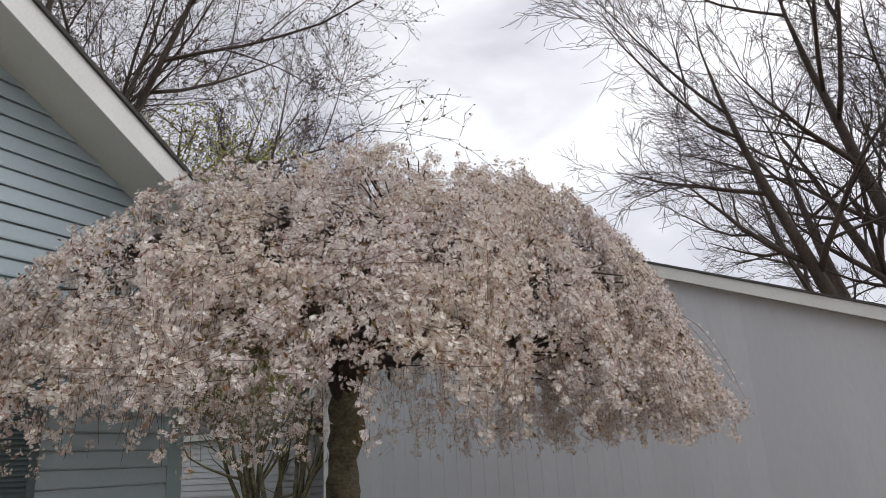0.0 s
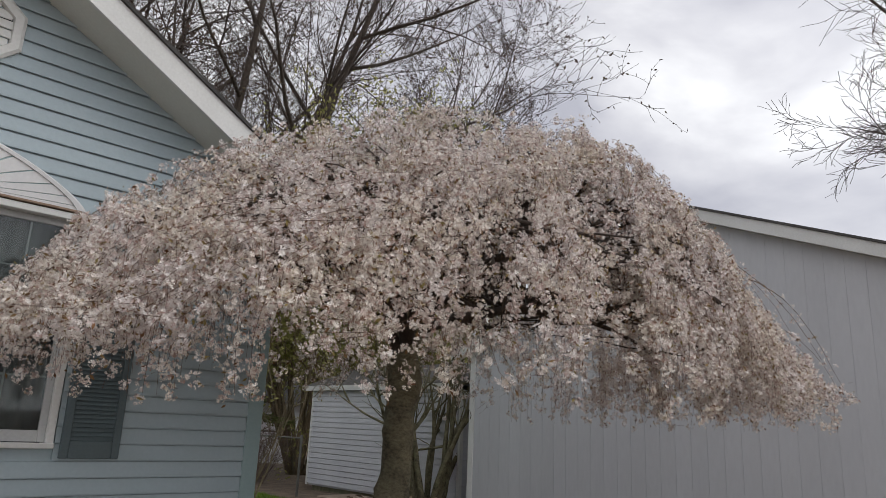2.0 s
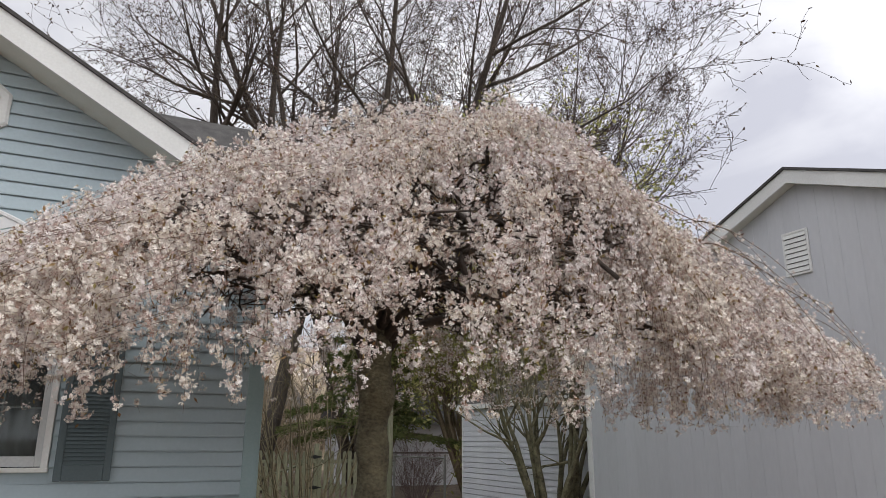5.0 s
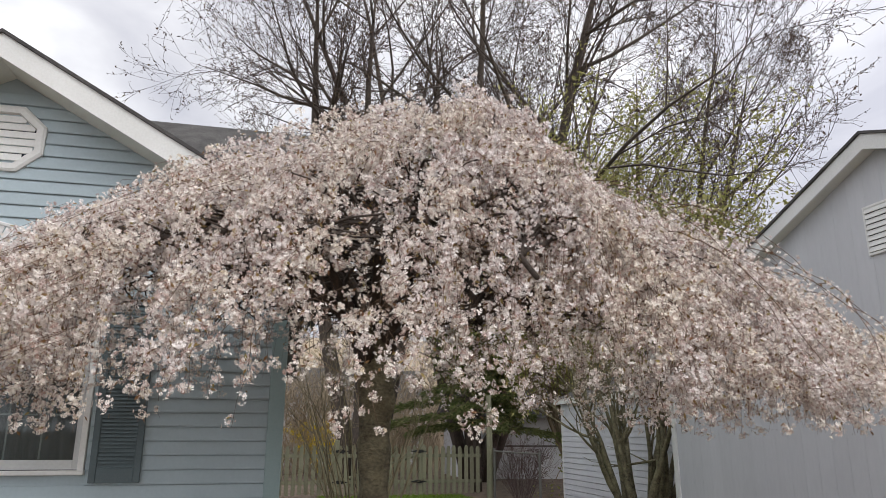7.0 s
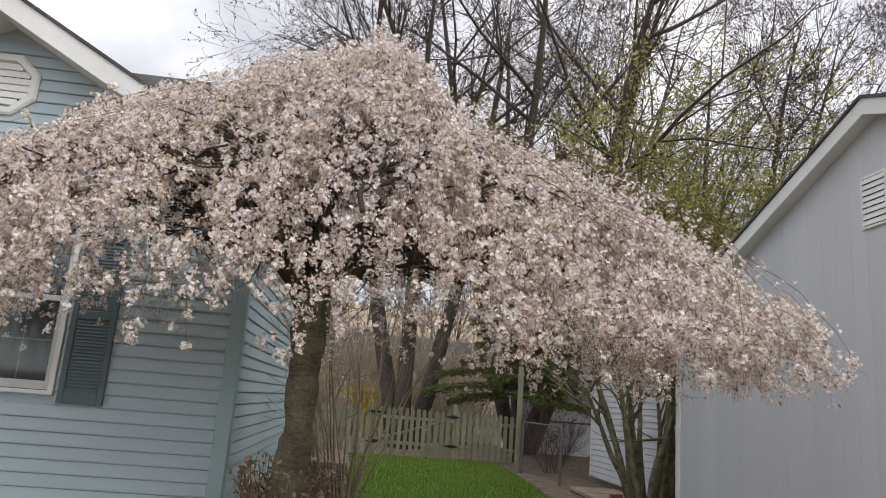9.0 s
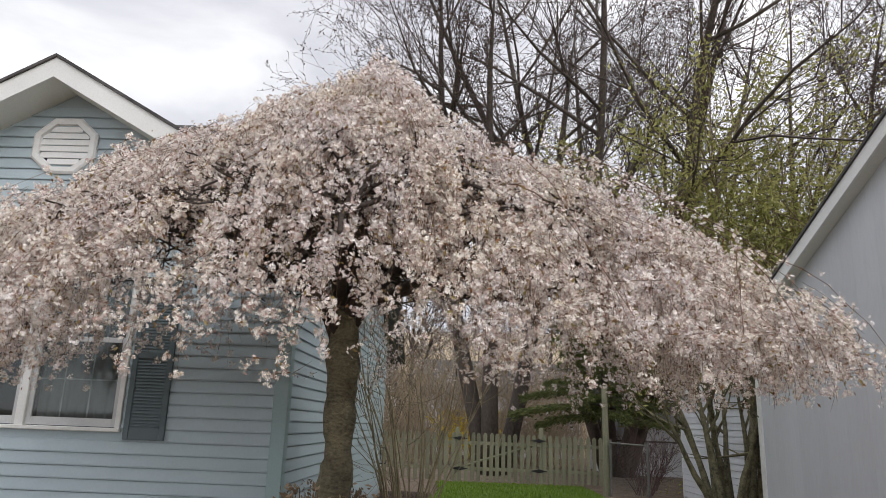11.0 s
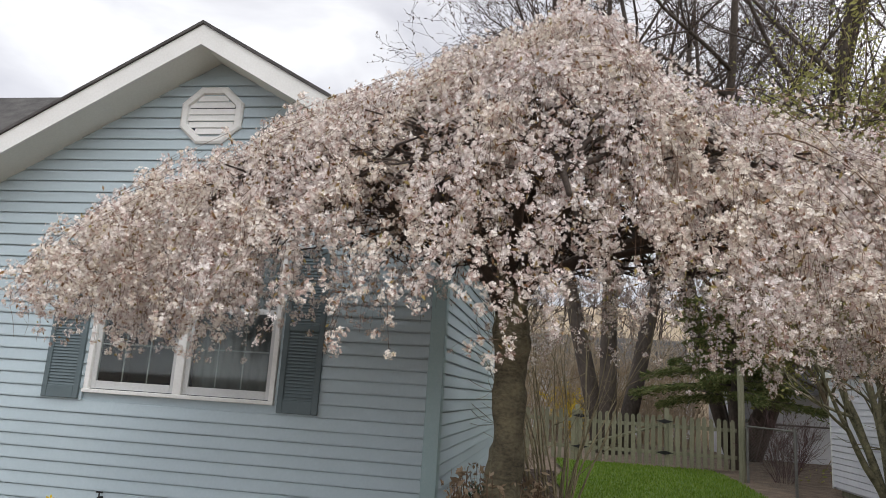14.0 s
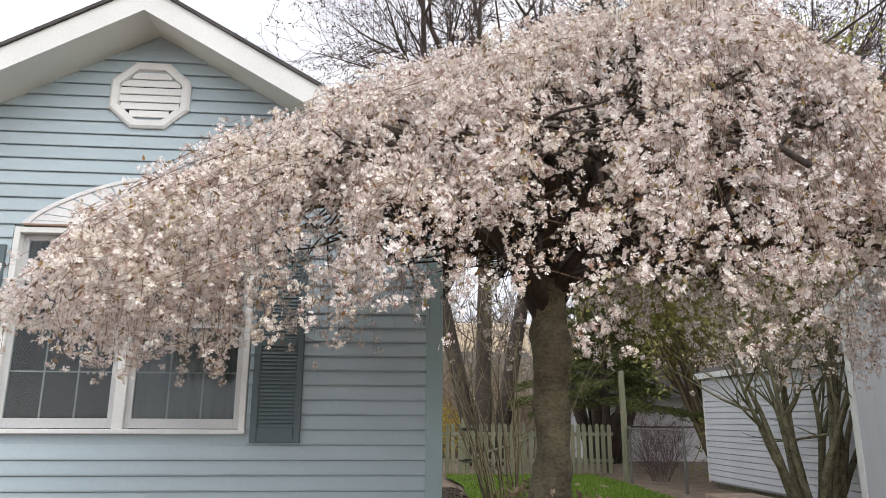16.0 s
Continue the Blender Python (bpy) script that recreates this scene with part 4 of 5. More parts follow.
            tube(strands, p, np.linspace(0.0012, 0.0008, len(p)), 3)
            seg = np.linalg.norm(np.diff(p, axis=0), axis=1)
            cum = np.concatenate([[0], np.cumsum(seg)])
            L = cum[-1]
            # the clusters of neighbouring shoots sit at like heights, so that they show as tufts
            gap = 0.072 if not back else 0.11
            t = np.arange(phase * gap, L, gap)
            t = np.clip(t + 0.014 * rng.normal(size=len(t)), 0, L)
            nf = len(t)
            if nf == 0:
                continue
            base = np.stack([np.interp(t, cum, p[:, k]) for k in range(3)], 1)
            # hollows between the tufts let the dark inside of the crown show
            base = base[[noise.noise(Vector(q * 7.6)) > -0.24 or rng.random() < 0.12 for q in base]]
            nf = len(base)
            if nf == 0:
                continue
            m = rng.integers(9, 19, nf)
            rep = np.repeat(base + 0.014 * rng.normal(size=base.shape), m, axis=0)
            size = np.repeat(rng.uniform(0.7, 1.25, nf), m)[:, None]
            ball = rng.normal(size=rep.shape)
            ball /= np.linalg.norm(ball, axis=1)[:, None]
            places.append(rep + ball * size * rng.uniform(0.010, 0.032, (len(rep), 1)) + np.array([0, 0, -0.008]))
            faces_out.append(ball)
            fresh.append(base + rng.normal(size=(nf, 3)) * 0.018)
    # a few wild shoots arch clear of the skin
    for k in range(15):
        a = radians(rng.uniform(-62, 12))
        s0 = rng.uniform(0.35, 0.8)
        ss = np.linspace(s0, min(s0 + rng.uniform(0.15, 0.4), 1.06), 12)
        arch = rng.uniform(0.05, 0.13) * np.sin(np.pi * np.linspace(0.05, 0.85, 12))
        aa = a + rng.normal() * 0.12 * np.linspace(0, 1, 12)
        R = rim(aa)
        p = np.stack([CX + R * ss * np.cos(aa), CY + R * ss * np.sin(aa), dome(ss, aa) + arch - 0.02], 1)
        if ((p[:, 0] < 0.12) & (p[:, 1] > -0.12)).any():
            continue
        p[1:] += 0.012 * np.cumsum(rng.normal(size=(11, 3)), axis=0) * 0.6
        tube(strands, p, np.linspace(0.003, 0.0012, 12), 4)
        spots = p[rng.integers(2, 12, 16)] + 0.01 * rng.normal(size=(16, 3))
        spots = np.repeat(spots, 3, axis=0) + 0.012 * rng.normal(size=(48, 3))
        places.append(spots)
        faces_out.append(rng.normal(size=(48, 3)))
        fresh.append(p[rng.integers(1, 12, 8)])
    places = np.concatenate(places)
    small_flowers(bloom, rng, places, 0.0200, np.concatenate(faces_out), 0.5)
    fresh = np.concatenate(fresh)
    leaves(young, rng, fresh, 0.027, 0.011, (0, 0, -0.6), 0.8)
    tagged(part("hanging_shoot_mass", strands, M_STRAND, tree, "thin reddish-brown hanging shoots"), kind="stuff")
    tagged(part("blossom", bloom, M_PETAL, tree, "dense pale pink and white blossom"), kind="stuff")
    tagged(part("young_leaf_mass", young, M_BRONZE, tree, "small bronze-green young leaves"), kind="stuff")


cherry()


# ---------------------------------------------------------------- bare trees behind
def bare_tree(seed, place, height, stems, label, spread=0.5, buds=0.02, levels=(7, 7, 6, 5), lean=(0, 0), bare=0.3, thick=0.0142, fine=0.0052, reach=0.43):
    rng = np.random.default_rng(seed)
    tree = empty("bare_tree", Matrix.Translation((place[0], place[1], GZ)))
    tagged(tree, label, "tree", group="bare trees behind the house")
    twigs, tips = Buf(), []

    def path(pos, d, length, n, wob, up):
        pts = [pos]
        d = d / np.linalg.norm(d)
        for _ in range(n):
            d = d + wob * rng.normal(size=3) + np.array([0, 0, up])
            d /= np.linalg.norm(d)
            pts.append(pts[-1] + d * length / n)
        return np.array(pts), d

    def grow(pos, d, length, r, level):
        n = (9, 7, 5, 4, 3)[level]
        pts, _ = path(pos, d, length, n, (0.04, 0.09, 0.13, 0.17, 0.22)[level], (0.015, 0.06, 0.05, 0.02, 0.0)[level])
        rad = r * (1 - 0.95 * np.linspace(0, 1, n + 1) ** 1.3)
        if level <= 1:
            b = Buf()
            tube(b, pts, rad, 8 if level == 0 else 6, True)
            part("trunk" if level == 0 else "limb", b, M_GREYBARK, tree, smooth=True)
        else:
            tube(twigs, pts, np.maximum(rad, fine), 4 if level == 2 else 3)
        if level == 4:
            tips.append(pts)
            return
        kids = levels[level]
        for k in range(kids):
            u = bare + (1 - bare) * (k + rng.random()) / kids if level == 0 else 0.15 + 0.85 * (k + rng.random()) / kids
            i = min(int(u * n), n - 1)
            f = u * n - i
            q = pts[i] * (1 - f) + pts[i + 1] * f
            t = pts[i + 1] - pts[i]
            t /= np.linalg.norm(t)
            side = rng.normal(size=3)
            side -= t * (side @ t)
            side /= np.linalg.norm(side)
            ang = rng.uniform(0.3, 0.75) + spread * 0.2 + (0.25 if level == 0 else 0)
            nd = t * np.cos(ang) + side * np.sin(ang)
            grow(q, nd, length * (0.62 if level else reach) * (1.05 - 0.45 * u) * rng.uniform(0.75, 1.2), r * (1 - 0.85 * u) * 0.6, level + 1)

    for k in range(stems):
        a = 2 * np.pi * (k + 0.5 * rng.random()) / max(stems, 1)
        tilt = (0.0 if stems == 1 else spread * rng.uniform(0.35, 0.7))
        d = np.array([np.cos(a) * tilt + lean[0], np.sin(a) * tilt + lean[1], 1.0])
        grow(np.array([0.25 * np.cos(a) * (stems > 1), 0.25 * np.sin(a) * (stems > 1), -0.2]), d, height * rng.uniform(0.85, 1.0), height * thick, 0)
    tagged(part("twig_mass", twigs, M_TWIG, tree, "fine grey-brown twigs"), kind="stuff")
    tips = np.concatenate(tips)
    if buds:
        pick = tips[rng.random(len(tips)) < 0.75]
        b = Buf()
        leaves(b, rng, pick + 0.02 * rng.normal(size=pick.shape), buds * 2.2, buds, None, 1.0)
        tagged(part("bud_mass", b, M_BUD, tree, "small swelling reddish buds"), kind="stuff")


bare_tree(21, (2.5, 14.4), 17.5, 3, "tall bare tree with a forked grey-brown trunk", 0.42, 0.04, (8, 7, 6, 4), bare=0.3, reach=0.38)
bare_tree(22, (6.2, 15.8), 23, 8, "tall bare many-stemmed tree with fanning limbs and budding twigs", 0.68, 0.045, (9, 7, 6, 3), lean=(0.1, 0), bare=0.3, thick=0.0085)
bare_tree(24, (12.0, 14.5), 16, 3, "tall bare tree leaning out with spreading limbs", 0.35, 0.04, lean=(0.12, -0.05), thick=0.0115)
bare_tree(25, (20.5, -6.0), 15.0, 3, "bare spreading tree behind the garage", 0.45, 0.0, lean=(0.0, 0.2), thick=0.019, fine=0.0075, reach=0.52)
bare_tree(26, (22.0, -8.8), 18, 3, "bare spreading tree behind the garage", 0.5, 0.0, lean=(0.0, 0.2), thick=0.018, fine=0.0075, reach=0.55)


def shrub(name, seed, place, stems, height, r0, flare, mat, label, category, leaf=None, leaf_n=0, leaf_size=0.05, droop=0.0, kids=3, twig=0.5, first=0.25):
    """A shrub of many stems from one foot, with side shoots and, where given, small leaves."""
    rng = np.random.default_rng(seed)
    sh = empty(name, Matrix.Translation((place[0], place[1], GZ)))
    tagged(sh, label, category)
    fine, spots = Buf(), []
    for k in range(stems):
        a = 2 * np.pi * (k + rng.random()) / stems
        f = flare * rng.uniform(0.3, 1.0)
        d = np.array([np.cos(a) * f, np.sin(a) * f, 1.0])
        d /= np.linalg.norm(d)
        pos = np.array([0.12 * np.cos(a), 0.12 * np.sin(a), -0.1]) * (1 + r0 * 10)
        pos[2] = -0.1
        n, L = 10, height * rng.uniform(0.75, 1.0)
        pts = [pos]
        for q in range(n):
            d = d + 0.07 * rng.normal(size=3) + np.array([np.cos(a), np.sin(a), -1.2]) * droop * q / n * 0.12
            d /= np.linalg.norm(d)
            pts.append(pts[-1] + d * L / n)
        pts = np.array(pts)
        b = Buf()
        tube(b, pts, r0 * (1 - 0.85 * np.linspace(0, 1, n + 1)), 7, True)
        part("stem", b, mat, sh, smooth=True)
        for j in range(kids):
            u = first + (1 - first) * (j + rng.random()) / kids
            i = min(int(u * n), n - 1)
            d2 = (pts[i + 1] - pts[i]) / np.linalg.norm(pts[i + 1] - pts[i]) + 0.5 * rng.normal(size=3)
            p2 = [pts[i]]
            for q in range(5):
                d2 = d2 + 0.12 * rng.normal(size=3) + np.array([0, 0, 0.12 - droop * 0.45])
                d2 /= np.linalg.norm(d2)
                p2.append(p2[-1] + d2 * L * twig * rng.uniform(0.7, 1.2) / 5)
            p2 = np.array(p2)
            tube(fine, p2, np.maximum(r0 * 0.4 * (1 - 0.85 * np.linspace(0, 1, 6)), 0.003), 4)
            spots.append(p2[1:])
            for j2 in range(3):
                i2 = rng.integers(1, 5)
                d3 = p2[i2 + 1 if i2 < 5 else 5] - p2[i2 - 1]
                d3 = d3 / np.linalg.norm(d3) + 0.6 * rng.normal(size=3)
                p3 = [p2[i2]]
                for q in range(4):
                    d3 = d3 + 0.15 * rng.normal(size=3) + np.array([0, 0, 0.05 - droop * 0.6])
                    d3 /= np.linalg.norm(d3)
                    p3.append(p3[-1] + d3 * L * twig * 0.5 / 4)
                p3 = np.array(p3)
                tube(fine, p3, np.maximum(r0 * 0.2 * (1 - 0.8 * np.linspace(0, 1, 5)), 0.0025), 3)
                spots.append(p3)
    tagged(part("shoot_mass", fine, mat, sh), kind="stuff")
    if leaf:
        spots = np.concatenate(spots)
        pick = spots[rng.integers(0, len(spots), leaf_n)] + 0.10 * height / 6 * rng.normal(size=(leaf_n, 3))
        b = Buf()
        leaves(b, rng, pick, leaf_size, leaf_size * 0.4, (0, 0, -0.3), 1.0)
        tagged(part("foliage", b, leaf, sh, "small yellow-green spring leaves"), kind="stuff")
    return sh


M_OLIVE = material("olive_brown_stems", ((0.12, 0.09, 0.055), (0.26, 0.205, 0.13)), 0.85, (4, 40), 0.3)
M_MYRTLE = material("mottled_mossy_bark", ((0.05, 0.045, 0.028), (0.24, 0.215, 0.125)), 0.8, (9, 40), 0.4)
M_MOSSY = material("mossy_brown_stems", ((0.10, 0.08, 0.048), (0.25, 0.21, 0.125)), 0.85, (4, 40), 0.3)
M_LITTER = material("brown_leaf_litter", ((0.26, 0.205, 0.14), (0.46, 0.375, 0.265)), 0.95, (0.6, 6), 0.6)
M_MAROON = material("maroon_twigs", ((0.085, 0.05, 0.05), (0.14, 0.095, 0.09)), 0.85, (4, 40), 0.2)
shrub("twiggy_shrub", 31, (0.95, 2.3), 21, 2.9, 0.014, 0.30, M_MOSSY, "upright bare many-stemmed twiggy shrub by the house corner", "shrub", kids=3, twig=0.3)
shrub("multi_stem_tree", 32, (5.28, 3.8), 17, 3.0, 0.06, 0.33, M_MYRTLE, "smooth-barked many-stemmed small tree beside the garage", "tree", kids=4, twig=0.5, first=0.5)
shrub("budding_tree", 33, (8.0, 12.0), 22, 9.2, 0.06, 0.55, M_OLIVE, "yellow-green budding many-stemmed tree behind the shed", "tree", M_LEAF, 56000, 0.125, droop=0.25, kids=13, twig=0.36, first=0.3)
shrub("budding_tree", 38, (10.6, 10.2), 14, 7.2, 0.065, 0.45, M_OLIVE, "yellow-green budding many-stemmed tree behind the garage", "tree", M_LEAF, 34000, 0.135, droop=0.25, kids=12, twig=0.36, first=0.3)
shrub("maroon_shrub", 34, (5.5, 9.7), 26, 1.25, 0.007, 0.55, M_MAROON, "low maroon-twigged bare shrub behind the wire fence", "shrub", kids=4, twig=0.4)
shrub("maroon_shrub", 35, (5.9, 10.9), 26, 1.4, 0.007, 0.6, M_MAROON, "low maroon-twigged bare shrub behind the wire fence", "shrub", kids=4, twig=0.4)


def conifer(seed, place, height):
    rng = np.random.default_rng(seed)
    tr = empty("evergreen_tree", Matrix.Translation((place[0], place[1], GZ)))
    tagged(tr, "dark evergreen tree with drooping needled boughs", "tree")
    b = Buf()
    tube(b, [(0, 0, -0.2), (0.03, 0, height * 0.4), (0, 0.03, height)], [0.13, 0.09, 0.02], 9, True)
    part("trunk", b, M_GREYBARK, tr, smooth=True)
    nd = Buf()
    for k in range(46):
        z = 1.6 + (height - 1.85) * (k / 46)
        a = k * 2.4 + rng.normal() * 0.2
        L = (2.35 * (1 - 0.72 * k / 46)) * rng.uniform(0.65, 1.15)
        u = np.linspace(0, 1, 8)
        p = np.stack([np.cos(a) * L * u, np.sin(a) * L * u, z + 0.12 * u - 0.16 * u ** 2 * L], 1)
        bb = Buf()
        tube(bb, p, np.linspace(0.025, 0.006, 8), 5)
        part("bough", bb, M_GREYBARK, tr)
        m = int(640 * L)
        uu = rng.uniform(0.15, 1.0, m)
        q = np.stack([np.interp(uu, u, p[:, i]) for i in range(3)], 1)
        side = np.array([-np.sin(a), np.cos(a), 0])
        q = q + side[None] * (rng.normal(size=m) * 0.18 * L * (1.1 - uu))[:, None] + np.array([0, 0, -1])[None] * np.abs(rng.normal(size=m) * 0.08)[:, None]
        leaves(nd, rng, q, 0.12, 0.03, (np.cos(a), np.sin(a), -0.25), 0.5)
    tagged(part("needle_mass", nd, M_NEEDLE, tr, "dark green needles"), kind="stuff")


conifer(41, (5.15, 12.2), 5.6)


def brush(seed, n, x0, x1, y0, y1, h0, h1, name, label, mat, thick):
    """Far undergrowth and woods, past counting: bare stems with side twigs, one object."""
    rng = np.random.default_rng(seed)
    b = Buf()
    for _ in range(n):
        x, y, h = rng.uniform(x0, x1), rng.uniform(y0, y1), rng.uniform(h0, h1)
        d = np.array([rng.normal() * 0.2, rng.normal() * 0.2, 1.0])
        pts = [np.array([x, y, GZ - 0.1])]
        for q in range(6):
            d = d + 0.12 * rng.normal(size=3)
            d /= np.linalg.norm(d)
            pts.append(pts[-1] + d * h / 6)
        pts = np.array(pts)
        tube(b, pts, thick * h * (1 - 0.85 * np.linspace(0, 1, 7)), 4)
        for j in range(9):
            i = rng.integers(1, 6)
            d2 = np.array([rng.normal(), rng.normal(), 0.6 + rng.random()])
            d2 /= np.linalg.norm(d2)
            L = h * rng.uniform(0.2, 0.42)
            p2 = np.array([pts[i], pts[i] + d2 * L * 0.5 + 0.05 * L * rng.normal(size=3), pts[i] + d2 * L + np.array([0, 0, 0.15 * L])])
            tube(b, p2, np.array([0.4, 0.25, 0.1]) * thick * h, 3)
            for _k in range(3):
                d3 = d2 + 0.7 * rng.normal(size=3)
                tube(b, np.array([p2[1], p2[1] + d3 * L * 0.45]), np.array([0.2, 0.08]) * thick * h, 3)
    tagged(part(name, b, mat), label, "woods", kind="stuff")


brush(51, 400, -5, 5.6, 18.6, 24, 1.2, 4.2, "undergrowth", "brown bare undergrowth behind the fence", M_LITTER, 0.009)
brush(54, 160, 4.0, 15, 21, 27, 1.5, 4.0, "undergrowth", "brown bare undergrowth behind the outbuilding", M_LITTER, 0.009)
brush(52, 220, -40, 60, 30, 60, 6, 12, "far_woods", "distant bare grey-brown woods", M_TWIG, 0.013)
brush(53, 110, 30, 80, -30, 32, 5, 9, "far_woods", "distant bare grey-brown woods", M_TWIG, 0.013)


def far_house(x, y, w, d, h, yaw, label, wallmat, windows=3):
    hs = empty("far_house", pose(x, y, GZ, 0, 0, yaw))
    tagged(hs, label, "house", group="neighbouring houses")
    part("wall", boxed((-w / 2, -d / 2, -0.3), (w / 2, d / 2, h), 0.02), wallmat, hs)
    bm = bmesh.new()
    prism(bm, [(-w / 2 - 0.3, -d / 2 - 0.3, h - 0.05), (-w / 2 - 0.3, 0, h + d * 0.3), (-w / 2 - 0.3, d / 2 + 0.3, h - 0.05)], (w + 0.6, 0, 0))
    part("roof", bm, M_SHINGLE, hs)
    if not windows:
        part("seam_strip", boxed((-w / 2, -d / 2 - 0.03, 0.98), (w / 2, -d / 2, 1.03), 0.004), M_GALV, hs)
    for k in range(windows):
        wx = -w / 2 + w * (k + 0.5) / windows
        win = part("window", boxed((wx - 0.45, -d / 2 - 0.05, 0.9), (wx + 0.45, -d / 2 + 0.02, 2.0), 0.01), M_WHITE, hs)
        part("pane", boxed((wx - 0.38, -d / 2 - 0.06, 0.97), (wx + 0.38, -d / 2 - 0.045, 1.93), 0), M_DARK, win)


far_house(8.6, 18.2, 5.0, 3.5, 1.95, 0, "low white neighbouring outbuilding behind the fence", M_FAR, 0)
far_house(3.2, 30, 7.0, 6, 2.7, 6, "pale neighbouring house behind the trees", M_FAR)
far_house(-7, 34, 9.0, 6, 2.8, -5, "pale neighbouring house behind the trees", M_FAR)
shrub("forsythia", 36, (1.7, 17.5), 22, 1.9, 0.010, 0.55, M_OLIVE, "bright yellow flowering shrub far behind the fence", "shrub", M_YELLOW, 2600, 0.07, droop=0.2, kids=5, twig=0.35)


def slabs():
    rng = random.Random(8)
    for k in range(3):
        bm = boxed((-0.40, -0.39, 0), (0.40, 0.39, 0.07), 0.012)
        ob = part("paving_slab", bm, M_STONE)
        ob.matrix_world = pose(5.3, 4.35 + 0.8 * k, GZ - 0.015 + 0.006 * k, 0, rng.uniform(-1, 1), rng.uniform(-2, 2))
        tagged(ob, "worn tan concrete slab set in the soil beside the shed", "paving slab", group="slabs beside the shed")
    bm = boxed((-0.1, -0.05, 0), (0.1, 0.05, 0.065), 0.006)
    ob = part("loose_brick", bm, M_LOOSE)
    ob.matrix_world = pose(5.25, 5.0, GZ + 0.06, 0, 0, 24)
    tagged(ob, "single red-brown brick lying on a paving slab", "brick")


slabs()


def wooded_bank():
    b = Buf()
    xs, ys = np.linspace(-70, 90, 60), np.linspace(26, 110, 30)
    vs = []
    for y in ys:
        for x in xs:
            u = min(max((y - 26) / 26, 0), 1)
            vs.append((x, y, GZ - 0.4 + (9.0 + 1.2 * noise.noise(Vector((x * 0.06, y * 0.06, 0)))) * u * u * (3 - 2 * u)))
    b.add(vs, [(j * 60 + i, j * 60 + i + 1, (j + 1) * 60 + i + 1, (j + 1) * 60 + i) for j in range(29) for i in range(59)])
    tagged(part("backdrop", b, M_LITTER, smooth=True), "rising bank of brown leaf litter under far woods", "hillside", kind="structure")


wooded_bank()


def bed_plants():
    rng = np.random.default_rng(61)
    for k, (x, y, n, bloom, big) in enumerate(((-3.12, -0.3, 16, True, 1.0), (0.42, 1.1, 130, False, 2.1), (0.33, 1.9, 60, False, 1.6), (0.4, 3.0, 30, False, 1.1))):
        pl = empty("daffodil" if bloom else "leafy_perennial", Matrix.Translation((x, y, GZ)))
        tagged(pl, "yellow daffodils with strap leaves by the wall" if bloom else "clump of dark green strap leaves by the house", "flower" if bloom else "plant")
        b = Buf()
        for _ in range(n):
            a = rng.uniform(0, 2 * np.pi)
            h = big * rng.uniform(0.2, 0.36)
            f = big * rng.uniform(0.03, 0.18)
            base = np.array([np.cos(a) * 0.05 * big, np.sin(a) * 0.05 * big, -0.02])
            p = [base + np.array([np.cos(a) * f * u ** 1.6, np.sin(a) * f * u ** 1.6, h * (u - 0.25 * u ** 3)]) for u in np.linspace(0, 1, 5)]
            side = np.array([-np.sin(a), np.cos(a), 0]) * 0.010 * big
            vs = [q + s * side * (1 - 0.8 * (i / 4) ** 2) for i, q in enumerate(p) for s in (-1, 1)]
            b.add(vs, [(2 * i, 2 * i + 1, 2 * i + 3, 2 * i + 2) for i in range(4)])
        tagged(part("foliage", b, M_GREEN if bloom else M_DEEPGREEN, pl), kind="stuff")
        if bloom:
            for _ in range(5):
                q = np.array([[rng.normal() * 0.09, rng.normal() * 0.07, rng.uniform(0.17, 0.26)]])
                fb = Buf()
                flowers(fb, rng, q, 0.075, np.array([0.0, -1.0, 0.3]), 0.4, 6)
                fb2 = Buf()
                tube(fb2, [(q[0, 0], q[0, 1] + 0.02, -0.02), (q[0, 0], q[0, 1] + 0.015, q[0, 2])], [0.004, 0.003], 4)
                part("stalk", fb2, M_GREEN, pl)
                part("flower", fb, M_YELLOW, pl, "yellow daffodil flower")


bed_plants()


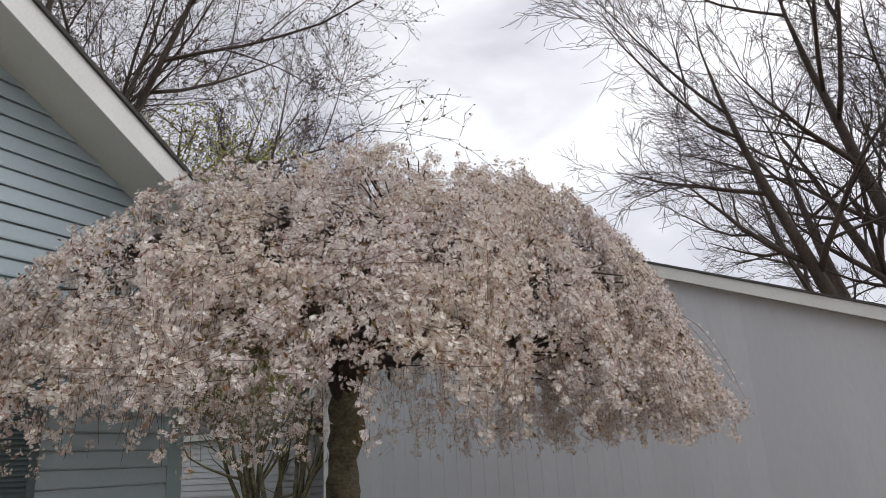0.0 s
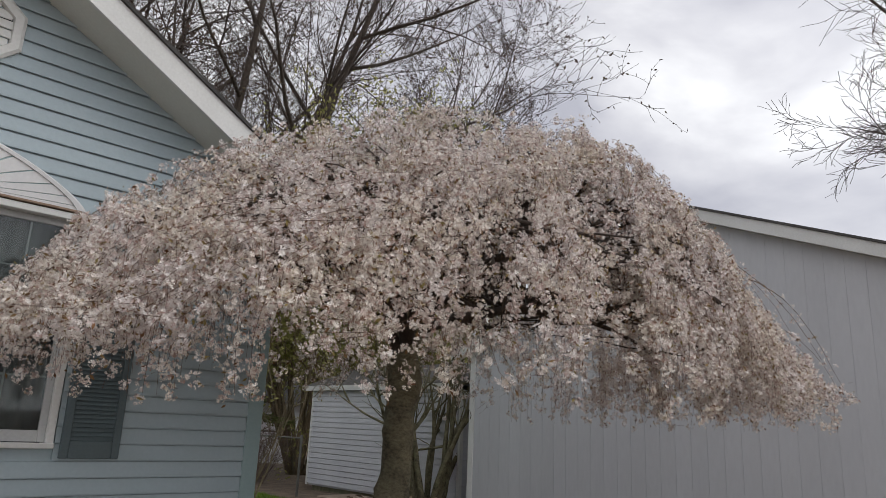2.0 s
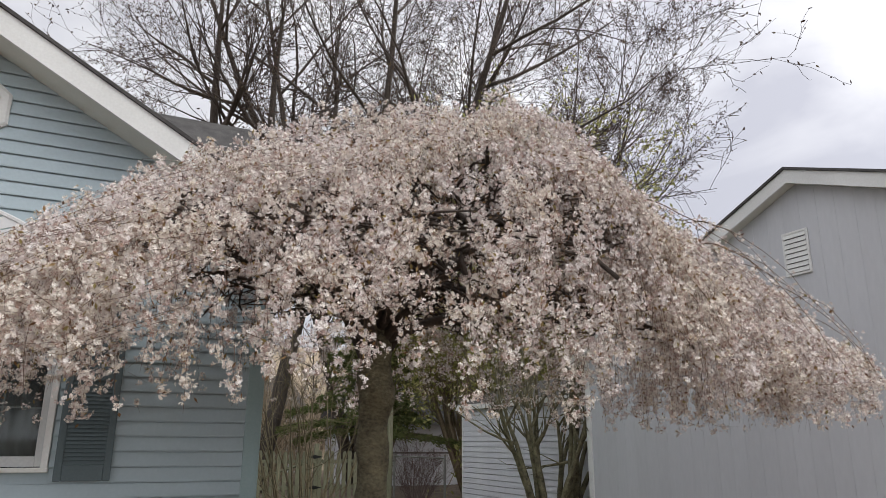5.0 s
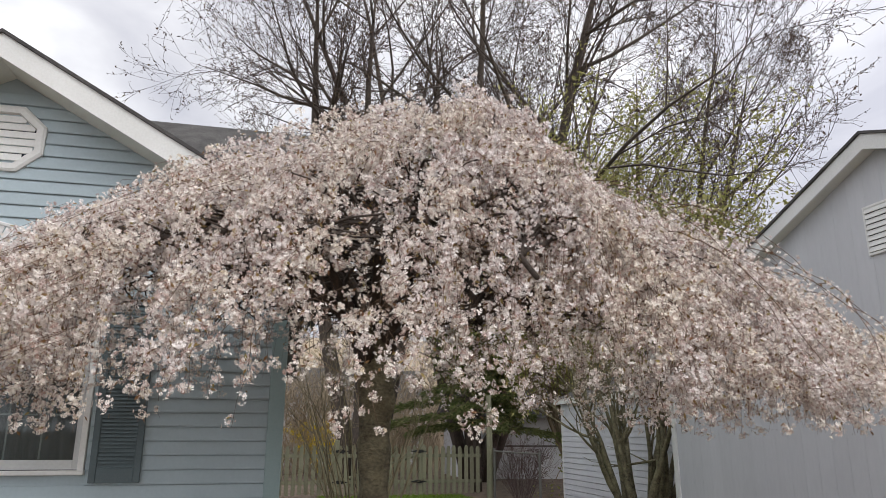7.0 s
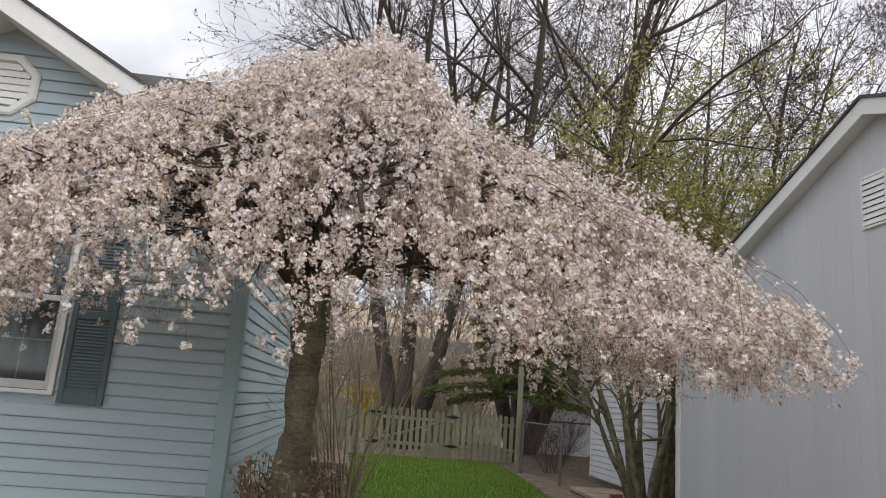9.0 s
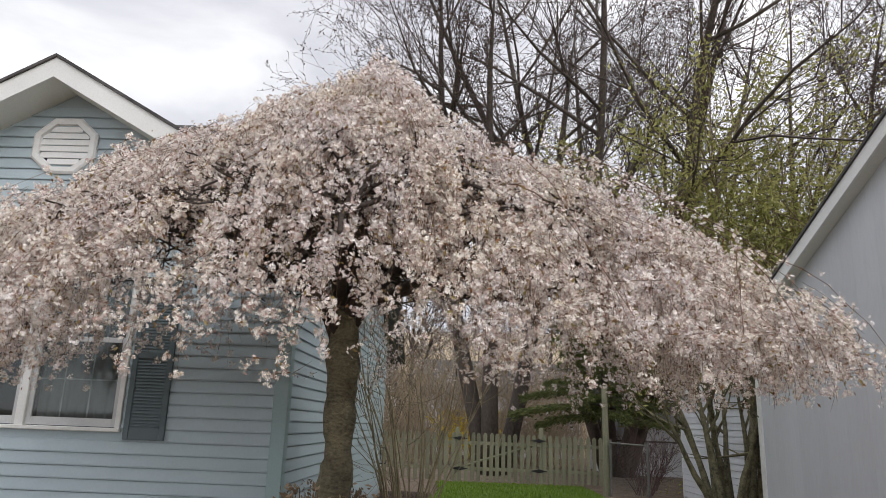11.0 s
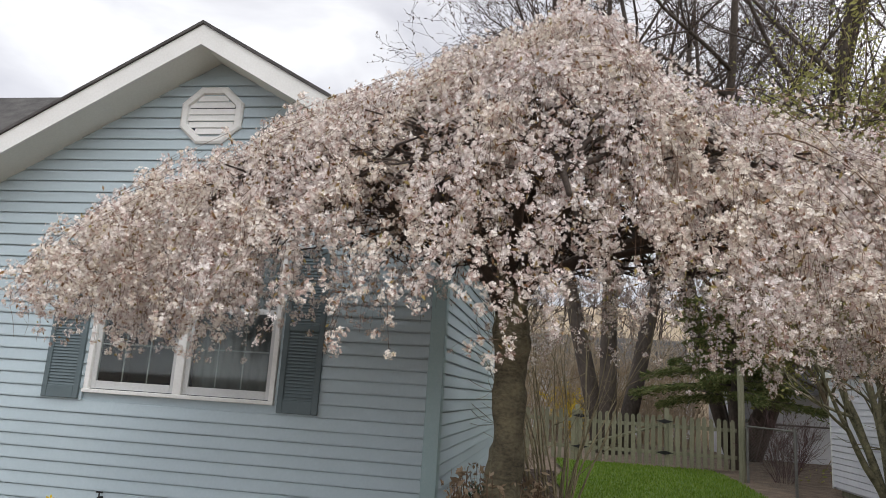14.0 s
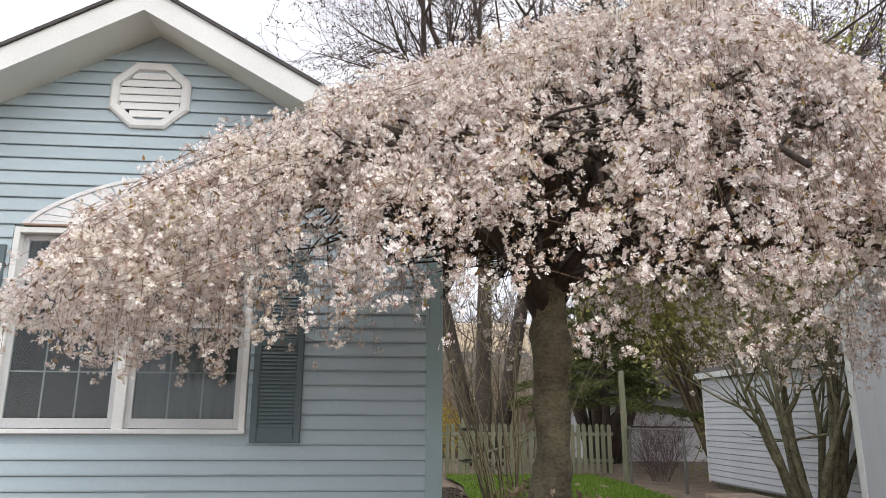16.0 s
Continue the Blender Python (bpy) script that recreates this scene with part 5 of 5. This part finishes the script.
def dry_clump():
    """Last year's brown leaves and stalks round the foot of the cherry."""
    rng = np.random.default_rng(66)
    c = empty("dry_perennial", Matrix.Translation((0.6, -0.98, GZ)))
    tagged(c, "clump of dry brown leaves and stalks round the cherry trunk", "plant")
    st, lf, tips = Buf(), Buf(), []
    for _ in range(200):
        a, f, h = rng.uniform(0, 2 * np.pi), rng.uniform(0.02, 0.16), rng.uniform(0.4, 0.86)
        base = np.array([np.cos(a) * 0.2, np.sin(a) * 0.2, -0.04])
        p = np.array([base + np.array([np.cos(a) * f * u ** 1.5 * 0.7, np.sin(a) * f * u ** 1.5 * 0.7, h * u]) for u in np.linspace(0, 1, 5)]) + 0.012 * rng.normal(size=(5, 3))
        tube(st, p, np.linspace(0.005, 0.002, 5), 3)
        tips.append(p[1:])
    tips = np.concatenate(tips)
    pick = tips[rng.integers(0, len(tips), 3200)] + 0.03 * rng.normal(size=(3200, 3))
    leaves(lf, rng, pick, 0.055, 0.024, (0, 0, -0.3), 0.9)
    heads = tips[tips[:, 2] > 0.5]
    heads = heads[rng.integers(0, len(heads), 16)]
    pale = Buf()
    small_flowers(pale, rng, np.repeat(heads, 7, axis=0) + 0.016 * rng.normal(size=(112, 3)), 0.022, rng.normal(size=(112, 3)), 0.5)
    tagged(part("stalk_mass", st, M_STRAND, c), kind="stuff")
    tagged(part("foliage", lf, M_DRY, c, "curled brown dead leaves"), kind="stuff")
    tagged(part("flower_head_mass", pale, M_PETAL, c, "small pale flower heads"), kind="stuff")


dry_clump()


def wall_hook():
    h = empty("hose_hook", Matrix.Translation((0.025, 7.45, 0.75)))
    tagged(h, "black iron hose hook on the side wall", "hook")
    b = Buf()
    tube(b, [(0, 0, 0.16), (0.09, 0, 0.16), (0.10, 0, 0.12)], [0.012, 0.012, 0.010], 6, True)
    part("upper_arm", b, M_IRON, h)
    b = Buf()
    tube(b, [(0.0, 0, -0.12), (0.11, 0, -0.12), (0.12, 0, -0.06)], [0.012, 0.012, 0.010], 6, True)
    part("lower_arm", b, M_IRON, h)
    part("back_plate", boxed((0, -0.015, -0.14), (0.012, 0.015, 0.18), 0.003), M_IRON, h)


wall_hook()


def fallen_petals():
    rng = np.random.default_rng(71)
    n = 2600
    a, r = rng.uniform(-np.pi, np.pi, n), 2.6 * np.sqrt(rng.random(n))
    p = np.stack([0.9 + r * np.cos(a), -1.4 + r * np.sin(a), np.full(n, GZ + 0.012)], 1)
    p = p[~((p[:, 0] < 0.1) & (p[:, 1] > -0.05))]
    b = Buf()
    leaves(b, rng, p, 0.014, 0.012, (0.6, 0.3, 0.2), 0.5)
    tagged(part("fallen_petal_litter", b, M_PETAL), "fallen pale petals scattered on the ground", "petals", kind="stuff")


fallen_petals()
